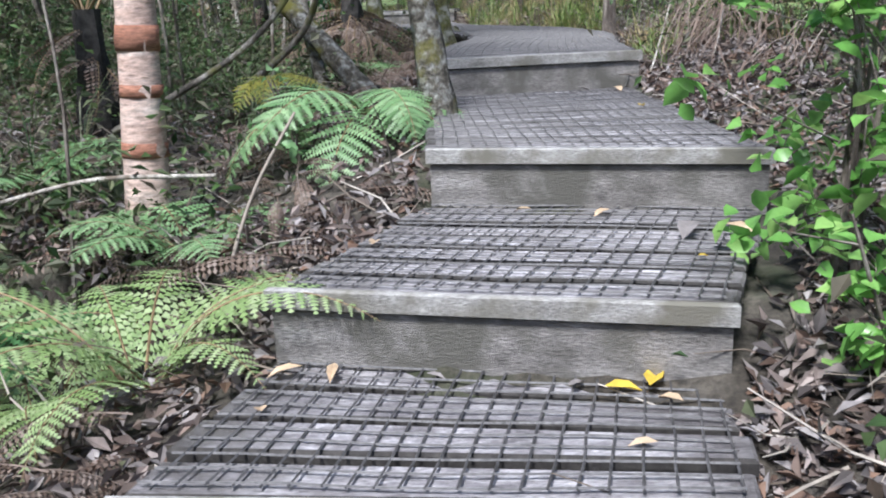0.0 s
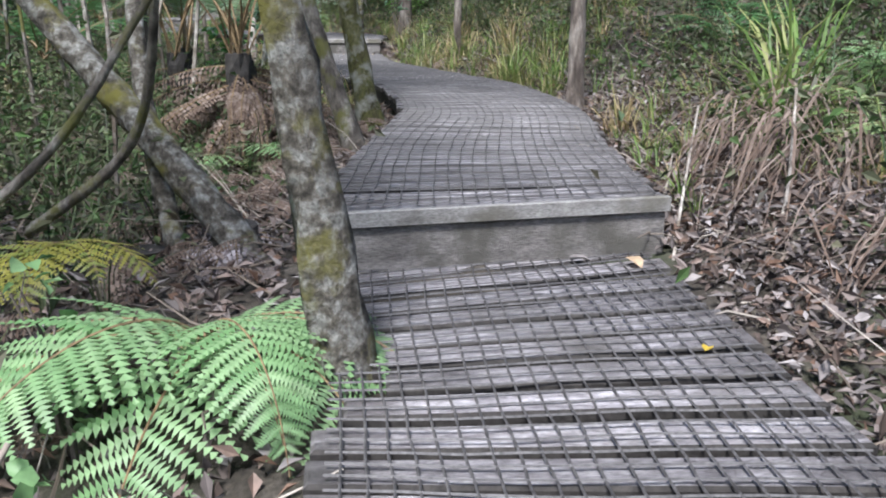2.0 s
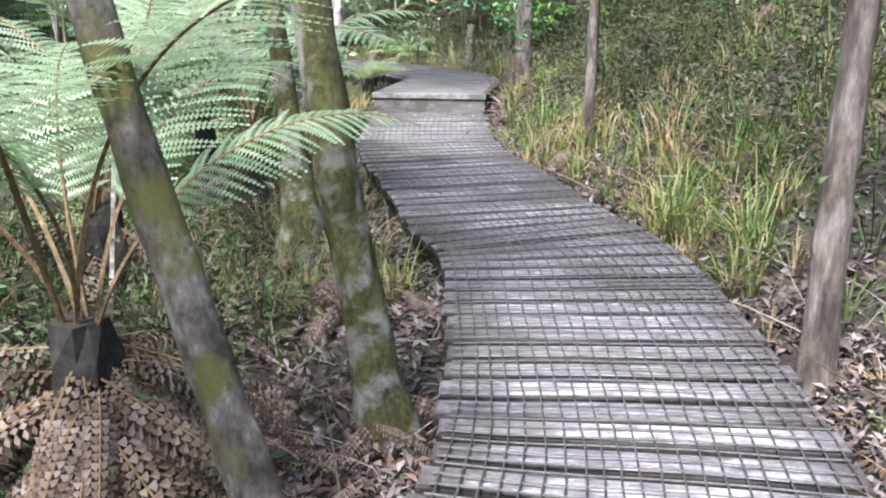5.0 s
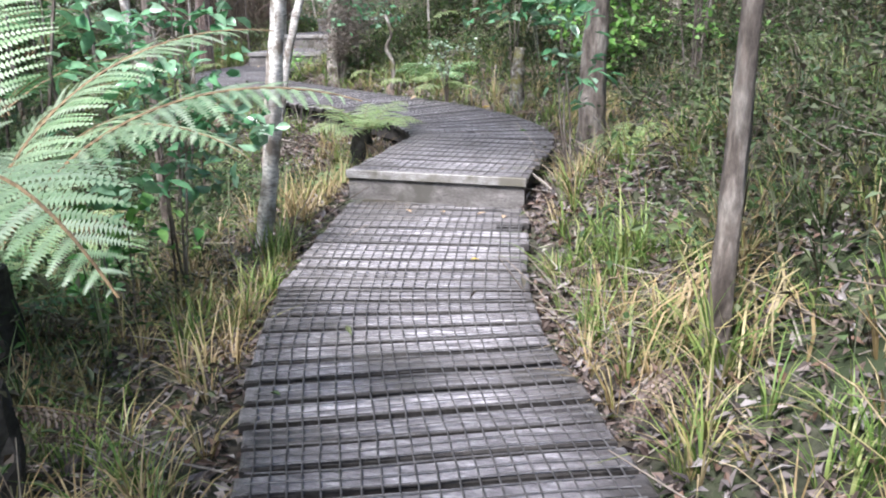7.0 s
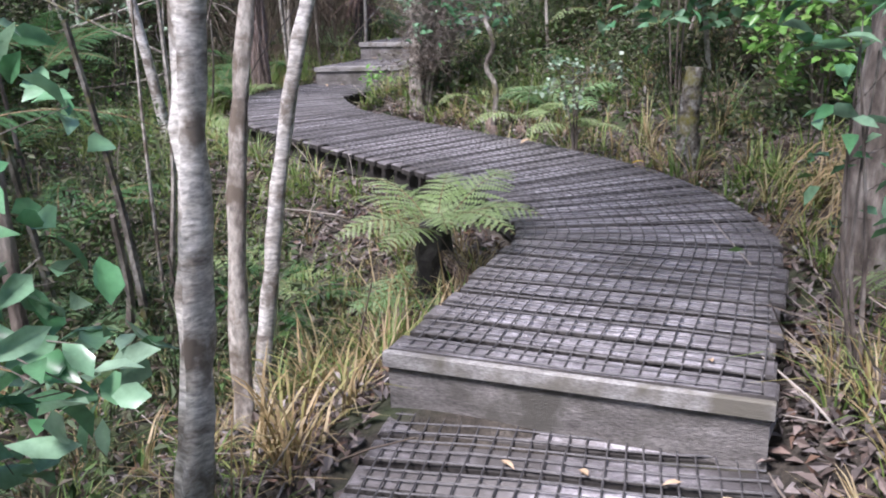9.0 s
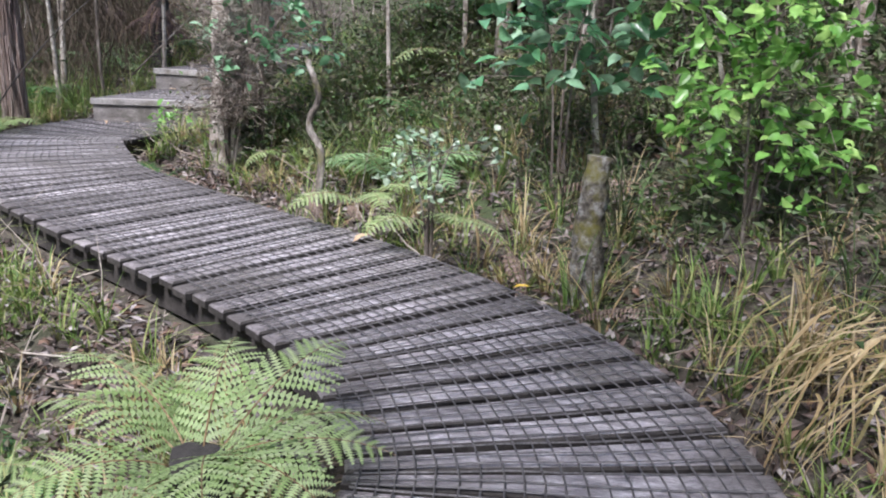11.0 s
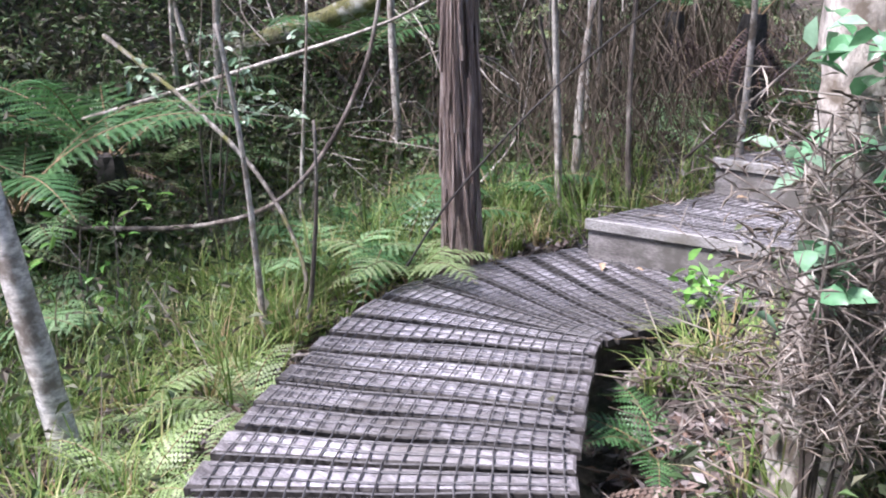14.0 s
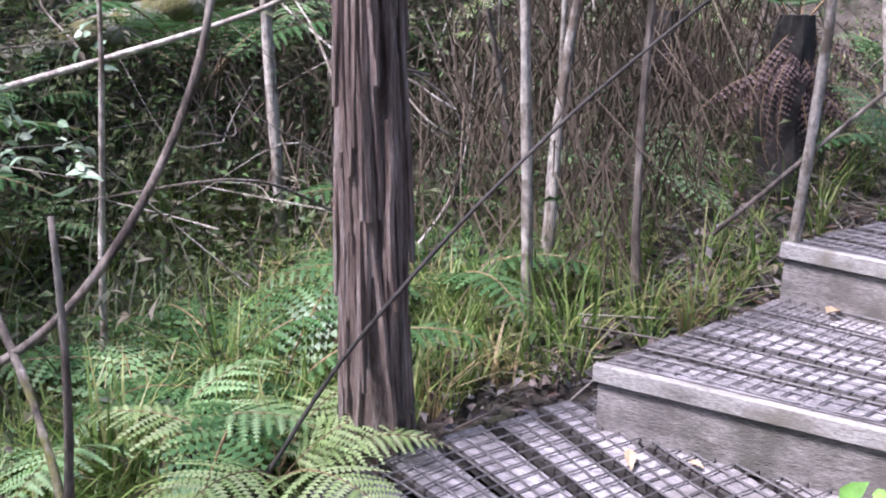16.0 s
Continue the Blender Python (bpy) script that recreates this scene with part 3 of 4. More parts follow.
def grow_tree(x, y, radius, lean, height, mat, label, crown=True, seed=0, base_flare=1.5, limbs=3, rough=0.25, name="tree", crown_mat=None, wiggle=0.05, trunk_label="", flare_len=0.16):
    """A leaning tapered trunk with limbs and an open crown of many leaves."""
    rng = np.random.default_rng(seed)
    g = gz(x, y) - 0.08
    ob = thing(name, x, y, g, label, "tree", "trees along the walk")
    n = int(10 + height * 7)
    t = np.linspace(0, 1, n)
    px = lean[0] * height * t + wiggle * np.sin(t * height * 1.7 + seed) * t
    py = lean[1] * height * t + wiggle * np.cos(t * height * 1.3 + seed) * t
    p = np.column_stack([px, py, t * height])
    r = radius * (1 - 0.55 * t) * (1 + (base_flare - 1) * np.exp(-t * height / flare_len))
    v, f = tube(p, r, 12, rough, seed)
    part("trunk", mesh_of("trunk", v, f, mat, smooth=True), ob, trunk_label)
    tops = [p[-1]]
    for k in range(limbs):
        u = rng.uniform(0.62, 0.95)
        b = np.array([np.interp(u, t, p[:, j]) for j in range(3)])
        a = rng.uniform(0, 2 * math.pi)
        L = rng.uniform(0.7, 1.5)
        e = b + np.array([math.cos(a) * L, math.sin(a) * L, L * rng.uniform(0.4, 0.9)])
        line = smooth_line([b, (b + e) / 2 + rng.normal(size=3) * 0.1, e], 8)
        v, f = tube(line, np.linspace(radius * 0.35, radius * 0.1, 8), 6, 0.2, seed + k)
        part("limb", mesh_of("limb", v, f, mat, smooth=True), ob)
        tops += [e, (b + e) / 2]
    if crown:
        c = np.concatenate([np.array(q3) + rng.normal(size=(70, 3)) * np.array([0.38, 0.38, 0.26]) for q3 in tops])
        v, f = leaves(rng, c, 0.12, 0.05)
        tagged(part("crown", mesh_of("crown", v, f, crown_mat or M_CROWN), ob), kind="stuff")
    return ob


def shrub(x, y, radius, low, high, count, leaf, mat, label, seed=0, stems=4, z=None, wide=0.55, name="shrub"):
    """Thin stems with twigs, and leaves in clusters at their ends."""
    rng = np.random.default_rng(seed + 100)
    g = gz(x, y) if z is None else z
    ob = thing(name, x, y, g - 0.03, label, "shrub", "leafy shrubs beside the walk")
    ends = []
    for k in range(stems):
        a = rng.uniform(0, 2 * math.pi)
        e = np.array([math.cos(a) * radius * rng.uniform(0.1, 0.8), math.sin(a) * radius * rng.uniform(0.1, 0.8), rng.uniform(0.6 * high + 0.4 * low, high)])
        line = smooth_line([(0.03 * math.cos(a), 0.03 * math.sin(a), 0), e * np.array([0.3, 0.3, 0.5]) + rng.normal(size=3) * 0.03, e], 14)
        v, f = tube(line, np.linspace(0.009, 0.003, 14), 5, 0.2, k)
        part("stem", mesh_of("stem", v, f, M_BROWN), ob)
        ends += [q4 for q4 in line if q4[2] > low]
    ends = np.array(ends) if ends else np.array([[0, 0, high]])
    twig, cl = Soup(), []
    for k in range(max(6, count // 7)):
        b = ends[rng.integers(len(ends))]
        e = b + rng.normal(size=3) * np.array([radius * 0.45, radius * 0.45, (high - low) * 0.15 + 0.03])
        e[2] = min(max(e[2], low), high)
        v, f = tube(np.linspace(b, e, 4), np.linspace(0.003, 0.0014, 4), 4, cap=False)
        twig.add(v, f)
        cl.append(e + rng.normal(size=(7, 3)) * leaf * 0.45)
    tagged(part("twig_spray", twig.mesh("twig_spray", M_BROWN), ob), kind="stuff")
    v, f = leaves(rng, np.concatenate(cl), leaf, leaf * wide, 0.35)
    tagged(part("foliage", mesh_of("foliage", v, f, mat, smooth=True), ob), kind="stuff")
    return ob


def blades(rng, x, y, g, n, length, width, lay=1.0):
    """Arching grass blades, n to each tuft, as vertices and faces."""
    x, y, g, length = (np.repeat(np.broadcast_to(np.asarray(k, float), np.shape(np.atleast_1d(x))), n) for k in (x, y, g, length))
    m = len(x)
    a, L, out = rng.uniform(0, 2 * math.pi, m), length * rng.uniform(0.45, 1.15, m), rng.uniform(0.2, 0.95, m) * lay
    d = np.stack([np.cos(a), np.sin(a), 0 * a], 1)
    s = np.stack([-np.sin(a), np.cos(a), 0 * a], 1) * (width * 0.5 * rng.uniform(0.6, 1.2, m))[:, None]
    rows = []
    for t, w in ((0.0, 1.0), (0.35, 0.95), (0.7, 0.65), (1.0, 0.1)):
        p = np.stack([x, y, g], 1) + d * (0.02 + t**1.6 * out * L)[:, None]
        p[:, 2] += L * (t - 0.62 * out * t**2.2)
        rows += [p - s * w, p + s * w]
    v = np.stack(rows, 1).reshape(-1, 3)
    k = np.arange(m)[:, None] * 8
    return v, np.concatenate([k + np.array([[j, j + 1, j + 3, j + 2]]) for j in (0, 2, 4)])


def clump(x, y, n, length, width, mat, label, lay=1.0, seed=0, z=None, name="sedge_clump"):
    rng = np.random.default_rng(seed + 7)
    ob = thing(name, x, y, (gz(x, y) if z is None else z) - 0.02, label, "grass clump", "sedge clumps")
    v, f = blades(rng, np.array([0.0]), np.array([0.0]), 0, n, length, width, lay)
    v[:, :2] += np.repeat(rng.normal(size=(n, 2)) * 0.05, 8, 0)
    tagged(part("tuft", mesh_of("tuft", v, f, mat), ob), kind="stuff")
    return ob


def stick(points, r0, r1, mat, label, name="branch", sides=6, seed=0):
    """A fallen or hanging branch along a few points."""
    line = smooth_line(points, 8 * len(points))
    v, f = tube(line, np.linspace(r0, r1, len(line)), sides, 0.25, seed)
    o = line[0]
    ob = new(name, mesh_of(name, v - o, f, mat, smooth=True))
    ob.location = o
    return tagged(ob, label, "branch", "loose branches")


# ---- trees ----
ringed = grow_tree(-1.22, 3.55, 0.095, (0.05, 0.03), 3.6, M_PINKBARK, "pale pink trunk ringed with rust-red bark bands", seed=1, base_flare=1.15, rough=0.06, wiggle=0.02)
for k, (h, w) in enumerate(((0.38, 0.06), (0.62, 0.05), (0.80, 0.10), (1.06, 0.05), (1.22, 0.07), (1.50, 0.05), (1.66, 0.06), (1.95, 0.05))):
    t = np.linspace(h, h + w, 3) / 3.6
    p = np.column_stack([0.05 * 3.6 * t + 0.02 * np.sin(t * 3.6 * 1.7 + 1) * t, 0.03 * 3.6 * t + 0.02 * np.cos(t * 3.6 * 1.3 + 1) * t, t * 3.6])
    v, f = tube(p, 0.0985 * (1 - 0.55 * t), 12, 0.10, k)
    part("bark_band", mesh_of("bark_band", v, f, M_REDBAND, smooth=True), ringed, "rust-red peeling bark band")
grow_tree(0.03, 3.92, 0.054, (-0.13, 0.10), 3.4, M_LICHEN, "slender lichen-crusted tree with a mossy base growing through the deck edge", seed=2, base_flare=1.45, rough=0.4, flare_len=0.5)
grow_tree(0.06, 7.08, 0.066, (-0.30, 0.14), 3.6, M_BARK, "leaning grey mossy tree beside the boardwalk", seed=3, base_flare=1.3)
grow_tree(0.15, 7.95, 0.078, (-0.16, 0.06), 3.8, M_MOSS, "mossy leaning tree with a dark buttressed foot", seed=4, base_flare=1.9)
grow_tree(1.62, 8.28, 0.062, (0.0, 0.02), 3.8, M_BROWN, "thin dark upright tree on the bank", seed=5)
grow_tree(1.14, 11.95, 0.044, (0.0, 0.0), 3.6, M_BROWN, "thin dark tree among sedges on the bank", seed=6)
grow_tree(-0.62, 10.12, 0.06, (-0.07, 0.0), 3.4, M_MOSS, "old tree with a wide mossy, lichen-spotted foot", seed=7, base_flare=3.4, flare_len=0.42)
grow_tree(-1.22, 13.8, 0.05, (0.15, 0.0), 3.6, M_WHITE, "pale lichened slender trunk in the gully", seed=8, base_flare=1.2, rough=0.5, wiggle=0.06)
grow_tree(-1.62, 14.9, 0.036, (0.21, 0.06), 3.8, M_WHITE, "thin white leaning trunk", seed=9, base_flare=1.2, rough=0.45, wiggle=0.12)
grow_tree(-1.42, 14.5, 0.036, (0.08, 0.03), 3.6, M_PALE, "thin white trunk beside the deck", seed=10, base_flare=1.2, rough=0.5, wiggle=0.12)
grow_tree(-1.95, 14.1, 0.03, (-0.05, 0.05), 3.2, M_BROWN, "thin brown stem in the gully", seed=11, base_flare=1.1, limbs=1)
grow_tree(0.74, 15.45, 0.105, (-0.01, -0.02), 4.0, M_BROWN, "grey-brown rough tree beside the deck corner", seed=12, base_flare=1.25)
grow_tree(-2.42, 20.05, 0.145, (0.0, 0.02), 3.8, M_PALE, "stout pale lichened tree inside the bend", seed=13, base_flare=1.25)
grow_tree(-4.38, 18.72, 0.052, (-0.08, -0.07), 3.6, M_WHITE, "white-barked leaning tree below the walk", seed=14, base_flare=1.2, rough=0.1)
grow_tree(-6.15, 21.9, 0.03, (0.0, 0.0), 3.8, M_PALE, "thin pale straight trunk", seed=15, base_flare=1.1, limbs=2)
for k, (x, y, r, h, lx, ly) in enumerate(((-4.66, 21.8, 0.022, 2.6, 0, 0), (-4.78, 22.1, 0.03, 1.35, 0.08, 0.05), (-4.33, 22.05, 0.018, 2.4, -0.03, 0), (-4.95, 22.5, 0.015, 2.2, -0.05, 0),
                                          (-3.95, 22.6, 0.022, 2.8, 0.01, 0), (-5.2, 22.9, 0.02, 2.5, 0.03, 0.02), (-6.9, 20.9, 0.03, 2.8, 0.1, 0.06), (-6.9, 20.9, 0.02, 2.5, -0.18, -0.1),
                                          (-3.3, 23.9, 0.03, 3.0, 0.05, 0), (-5.6, 20.6, 0.014, 1.6, 0.02, 0.03), (-4.72, 19.75, 0.018, 1.5, -0.06, -0.05), (-4.66, 19.9, 0.014, 1.1, 0.05, 0.1))):
    grow_tree(x, y, r, (lx, ly), h, M_PALE if k % 3 != 2 else M_BROWN, "thin bare pale sapling stem" if h > 1.4 else "broken pale dead stem", crown=h > 2.3, seed=40 + k, base_flare=1.15, limbs=0 if h < 1.7 else 1, name="sapling", wiggle=0.06)

# the stringy-barked tree: a trunk with loose bark strips
stringy = grow_tree(-4.5, 20.8, 0.085, (-0.005, 0.0), 4.2, M_STRING, "tall tree with stringy red-brown peeling bark", seed=16, base_flare=1.5, rough=0.3)
rs = np.random.default_rng(5)
strips = Soup()
for k in range(190):
    a, z0 = rs.uniform(0, 2 * math.pi), rs.uniform(0.02, 2.6)
    L = rs.uniform(0.3, 0.9)
    zz = np.linspace(z0, z0 + L, 7)
    aa = a + np.cumsum(rs.normal(size=7) * 0.05)
    rr = 0.088 * (1 - 0.13 * zz) * (1 + 0.5 * np.exp(-zz / 0.16)) + rs.uniform(0.0, 0.008) + 0.02 * (rs.random() < 0.2) * np.linspace(1, 0, 7)
    p = np.column_stack([rr * np.cos(aa) - 0.02 * zz / 4, rr * np.sin(aa), zz])
    v, f = tube(p, 0.007 + 0.005 * np.sin(np.linspace(0.2, 3, 7)), 5, 0.3, k)
    strips.add(v, f)
tagged(part("loose_bark", strips.mesh("loose_bark", M_STRING), stringy, "loose hanging bark strips"), kind="stuff")

# dead twisted trunk, mossy stump
stick([(-1.46, 18.62, gz(-1.46, 18.62) - 0.05), (-1.40, 18.66, 1.05), (-1.48, 18.7, 1.25), (-1.42, 18.68, 1.42), (-1.49, 18.7, 1.62)], 0.024, 0.017, M_BARK, "twisted dead grey stem standing by the deck", "dead_tree", 9)
stick([(0.06, 17.52, gz(0.06, 17.52) - 0.1), (0.05, 17.53, 1.0), (0.07, 17.55, 1.36)], 0.075, 0.05, M_LICHEN, "mossy broken stump beside the deck edge", "stump", 10)
# mossy fallen limb and bare branches across the bank
stick([(-8.2, 20.6, 1.35), (-7.0, 21.7, 1.85), (-6.1, 22.4, 2.25), (-5.2, 23.0, 2.7)], 0.09, 0.06, M_MOSS, "mossy fallen limb leaning across the bank", "branch", 10)
stick([(-6.3, 19.4, 0.95), (-5.4, 19.9, 1.02), (-4.95, 20.15, 1.25), (-4.85, 20.5, 1.75), (-4.85, 20.7, 2.4)], 0.014, 0.009, M_BROWN, "thin bare branch bowed over the sedges")
stick([(-6.9, 19.7, 1.35), (-6.3, 20.4, 1.6), (-5.6, 21.2, 1.9), (-5.4, 21.5, 2.05)], 0.018, 0.008, M_PALE, "pale bare branch slanting upward")
stick([(-4.62, 20.45, 0.75), (-4.42, 20.7, 1.2), (-4.1, 21.2, 1.75), (-3.6, 22.0, 2.4)], 0.006, 0.004, M_UNDER, "thin dark vine slanting across the trunk", "vine")
stick([(-4.2, 22.4, 1.1), (-3.6, 22.9, 1.8), (-3.0, 23.5, 2.4)], 0.010, 0.005, M_BROWN, "thin slanting branch behind the steps")
stick([(-6.7, 20.1, 1.9), (-6.0, 20.2, 1.55), (-5.2, 20.1, 1.25), (-4.75, 20.0, 0.9), (-4.7, 19.9, 0.7)], 0.014, 0.009, M_BARK, "grey bent branch above the sedge bank")
stick([(1.35, 4.55, gz(1.35, 4.55)), (1.5, 4.75, 0.62), (1.62, 5.0, 0.95)], 0.008, 0.005, M_PALE, "pale dead flax stalk leaning on the bank", "stalk")
stick([(1.12, 4.75, gz(1.12, 4.75)), (1.25, 5.05, 0.55), (1.42, 5.4, 0.85)], 0.007, 0.004, M_PALE, "pale dead stalk beside the step", "stalk")
stick([(-0.75, 2.9, 0.0), (-0.68, 3.15, 0.25), (-0.55, 3.4, 0.5)], 0.008, 0.006, M_TWIG, "pale thin stick standing in the litter", "stick")
stick([(-1.9, 3.4, 0.15), (-1.3, 3.2, 0.30), (-0.8, 3.1, 0.32)], 0.010, 0.008, M_PALE, "thin pale fallen branch across the ferns")
stick([(-1.7, 4.6, 0.3), (-0.9, 4.5, 0.75), (-0.45, 4.6, 1.35)], 0.018, 0.012, M_BARK, "grey fallen branch leaning behind the fern")
stick([(-1.2, 5.3, 0.4), (-0.7, 5.0, 0.8), (-0.5, 4.7, 1.4)], 0.022, 0.014, M_BARK, "bare grey leaning branch")

stick([(-0.28, 5.1, 0.25), (-0.72, 5.35, 0.75), (-1.15, 5.6, 1.2), (-1.8, 5.9, 1.9)], 0.065, 0.045, M_LICHEN, "thick lichened fallen trunk leaning over the dead ferns", "fallen_tree", 12)
stick([(-0.62, 5.2, 0.25), (-0.8, 5.6, 0.9), (-0.9, 6.0, 1.7)], 0.04, 0.03, M_LICHEN, "lichened grey trunk standing among dead ferns", "dead_tree", 10)

# ---- ferns ----
fern(-0.34, 4.15, F_SOFT, 10, 1.2, "bright green soft fern spilling beside the steps", z=0.42, facing=180, spread=200, seed=1)
fern(-0.80, 4.6, F_YELLOW, 5, 0.7, "yellowing fern beside the bright soft fern", z=0.55, facing=180, spread=160, seed=31)
fern(-0.84, 2.25, F_LADDER, 10, 1.15, "yellow-green ladder fern among brown litter", seed=2, facing=20)
fern(-1.22, 2.42, F_PALE, 9, 1.08, "pale yellow-green fern clump", seed=3)
fern(-0.95, 3.22, F_BRACKEN, 8, 1.01, "dull green fern in brown litter", seed=4, facing=0)
fern(-1.35, 3.0, F_PALE, 8, 1.01, "yellow-green fern clump on the slope", seed=5)
fern(-1.75, 2.6, F_DARK, 9, 1.08, "dark green fern on the slope", seed=6)
fern(-1.9, 3.9, F_BRACKEN, 8, 1.08, "green fern behind the pink trunk", seed=7)
fern(-0.62, 4.35, F_PALE, 6, 0.81, "yellowing moss-green fern beside leaning branches", seed=8)
fern(-1.60, 1.9, F_LADDER, 8, 1.08, "yellow-green ladder fern on the litter slope", seed=9)
fern(-1.15, 15.9, F_BRACKEN, 8, 0.95, "small green fern under the deck edge", seed=11)
fern(-1.06, 18.34, F_PALE, 4, 0.9, "bright pale green fern beside the deck edge", z=0.90, facing=200, spread=150, seed=12)
fern(-0.72, 18.0, F_PALE, 3, 0.8, "bright yellow-green fern at the deck edge", z=0.90, facing=200, spread=130, seed=13)
fern(-2.1, 19.15, F_BRACKEN, 8, 0.74, "small green fern inside the bend", seed=14)
fern(-4.62, 20.55, F_PALE, 8, 1.01, "bright yellow-green fern at the deck edge", z=0.74, seed=15)
fern(-5.15, 21.8, F_DARK, 9, 1.22, "dark green fern behind the stringy tree", seed=16)
fern(-5.7, 22.4, F_DARK, 9, 1.22, "dark green fern on the bank", seed=17)
fern(-4.22, 19.35, F_LADDER, 9, 0.81, "yellow-green fern below the deck edge", seed=18)
fern(-3.98, 18.75, F_LADDER, 9, 0.81, "yellow-green fern below the deck edge", seed=19)
fern(-4.55, 19.0, F_PALE, 8, 0.81, "pale fern in the sedges", seed=20)
fern(-5.6, 18.9, F_BRACKEN, 9, 1.22, "green fern on the slope", seed=21)
fern(-6.2, 19.3, F_TREE_D, 7, 0.8, "dark green tree fern crown with feathery fronds", z=1.1, seed=22, name="tree_fern")
fern(-6.6, 18.4, F_TREE_D, 7, 0.8, "dark green tree fern crown on the slope", z=1.2, seed=23, name="tree_fern")
fern(-3.0, 20.2, F_DARK, 7, 0.68, "dark small fern beside the deck gap", seed=24)
fern(-3.7, 23.7, F_DARK, 9, 1.22, "dark green fern behind the steps", seed=25)
fern(-5.0, 23.2, F_BRACKEN, 9, 1.22, "green fern on the bank top", seed=26)
fern(-2.8, 13.2, F_BRACKEN, 9, 1.22, "green fern in the gully", seed=27)
fern(-2.3, 12.4, F_DARK, 9, 1.22, "dark fern in the gully", seed=28)
fern(-3.2, 15.6, F_BRACKEN, 9, 1.22, "green fern beyond the gully", seed=29)

# tree ferns by the lower deck
def tree_fern(x, y, trunk_h, fronds, n, size, label, dead=10, seed=0, spread=360, facing=0, dead_fronds=None):
    g = gz(x, y) - 0.05
    ob = fern(x, y, fronds, n, size, label, z=g + trunk_h, seed=seed, name="tree_fern", group="tree ferns", spread=spread, facing=facing, tip=4)
    v, f = tube(np.column_stack([np.zeros(8), np.zeros(8), np.linspace(-trunk_h, 0.06, 8)]), np.linspace(0.13, 0.075, 8), 10, 0.4, seed)
    part("trunk", mesh_of("trunk", v, f, M_UNDER), ob, "dark fibrous trunk")
    rng = random.Random(seed)
    for k in range(dead):
        part("dead_frond", rng.choice(dead_fronds or F_DEAD), ob, "hanging brown dead frond", pose(0, 0, rng.uniform(-0.25, 0.0), rng.uniform(-55, 25), rng.uniform(-35, 35), rng.uniform(0, 360)) @ Matrix.Scale(rng.uniform(0.6, 1.25), 4))
    return ob


tree_fern(-0.68, 7.6, 0.72, F_TREE, 8, 0.8, "tree fern with pale fronds above a skirt of brown dead fronds", 90, 3)
tree_fern(-1.4, 9.3, 0.6, F_TREE, 7, 0.9, "tree fern with pale green arching fronds", 8, 13)
tree_fern(-1.2, 11.25, 0.5, F_TREE, 9, 0.9, "tree fern with long pale green arching fronds", 6, 4)
tree_fern(-1.9, 12.3, 0.6, F_TREE, 8, 0.9, "tree fern with pale green arching fronds in the gully", 8, 5)
tree_fern(-1.0, 6.2, 0.15, F_DEAD, 6, 1.0, "collapsed dead brown fern crown", 20, 6)
tree_fern(-0.75, 5.2, 0.1, F_DEAD, 5, 0.9, "heap of dead brown fern fronds", 16, 7)
tree_fern(-1.9, 5.0, 0.7, F_TREE_D, 7, 0.9, "dark tree fern behind the steps", 8, 9)

tree_fern(-2.15, 11.3, 1.0, F_TREE, 10, 0.85, "tall tree fern with pale green arching fronds above the gully", 6, 15)
tree_fern(-1.05, 15.72, 0.5, F_PALE, 11, 1.05, "pale green fern hanging over the deck's inner corner", 5, 10)
tree_fern(-4.25, 23.3, 0.85, F_TREE_D, 5, 0.6, "tree fern with a thick skirt of purple-brown dead fronds", 46, 41, dead_fronds=F_PURPLE)
tree_fern(-5.05, 23.7, 0.9, F_TREE_D, 5, 0.6, "tree fern hung with purple-brown dead fronds behind the stringy tree", 40, 42, dead_fronds=F_PURPLE)
tree_fern(-6.4, 19.9, 0.5, F_TREE_D, 10, 0.75, "tree fern with glossy ladder-like fronds on the slope", 6, 43)
tree_fern(-0.42, 5.25, 0.12, F_GREY, 7, 0.9, "heap of grey-lilac dead fern fronds beside the step", 16, 44, dead_fronds=F_GREY)
tree_fern(-0.2, 5.9, 0.1, F_DEAD, 6, 0.8, "heap of brown dead fern fronds at the deck edge", 14, 45)
tree_fern(-5.15, 18.9, 0.1, F_PURPLE, 3, 0.6, "fallen purple-brown dead fern frond below the walk", 7, 46, dead_fronds=F_PURPLE)


def strap_skirt(x, y, z, n, length, facing, mat, label, seed):
    """Dead strap leaves that hang downhill from one crown."""
    rng = np.random.default_rng(seed)
    ob = thing("dead_flax", x, y, z, label, "dead leaves", "dead flax on the bank")
    a = np.radians(facing) + rng.normal(size=n) * 0.75
    L, rise = length * rng.uniform(0.5, 1.15, n), rng.uniform(0.0, 0.25, n)
    d = np.stack([np.cos(a), np.sin(a), 0 * a], 1)
    sd = np.stack([-np.sin(a), np.cos(a), 0 * a], 1) * rng.uniform(0.002, 0.006, n)[:, None]
    bow = rng.normal(size=(n, 3)) * 0.28
    rows = []
    for t, w in ((0.0, 1.0), (0.3, 1.0), (0.65, 0.8), (1.0, 0.15)):
        p = d * (L * 0.62 * t**0.8)[:, None] + bow * (t * t * L)[:, None]
        p[:, 2] += L * (rise * t - 0.8 * t**1.8) + 0.02
        rows += [p - sd * w, p + sd * w]
    v = np.stack(rows, 1).reshape(-1, 3)
    v += np.repeat(rng.normal(size=(n, 3)) * np.array([0.14, 0.14, 0.07]), 8, 0)
    k = np.arange(n)[:, None] * 8
    tagged(part("dead_leaf", mesh_of("dead_leaf", v, np.concatenate([k + np.array([[j, j + 1, j + 3, j + 2]]) for j in (0, 2, 4)]), mat), ob), kind="stuff")


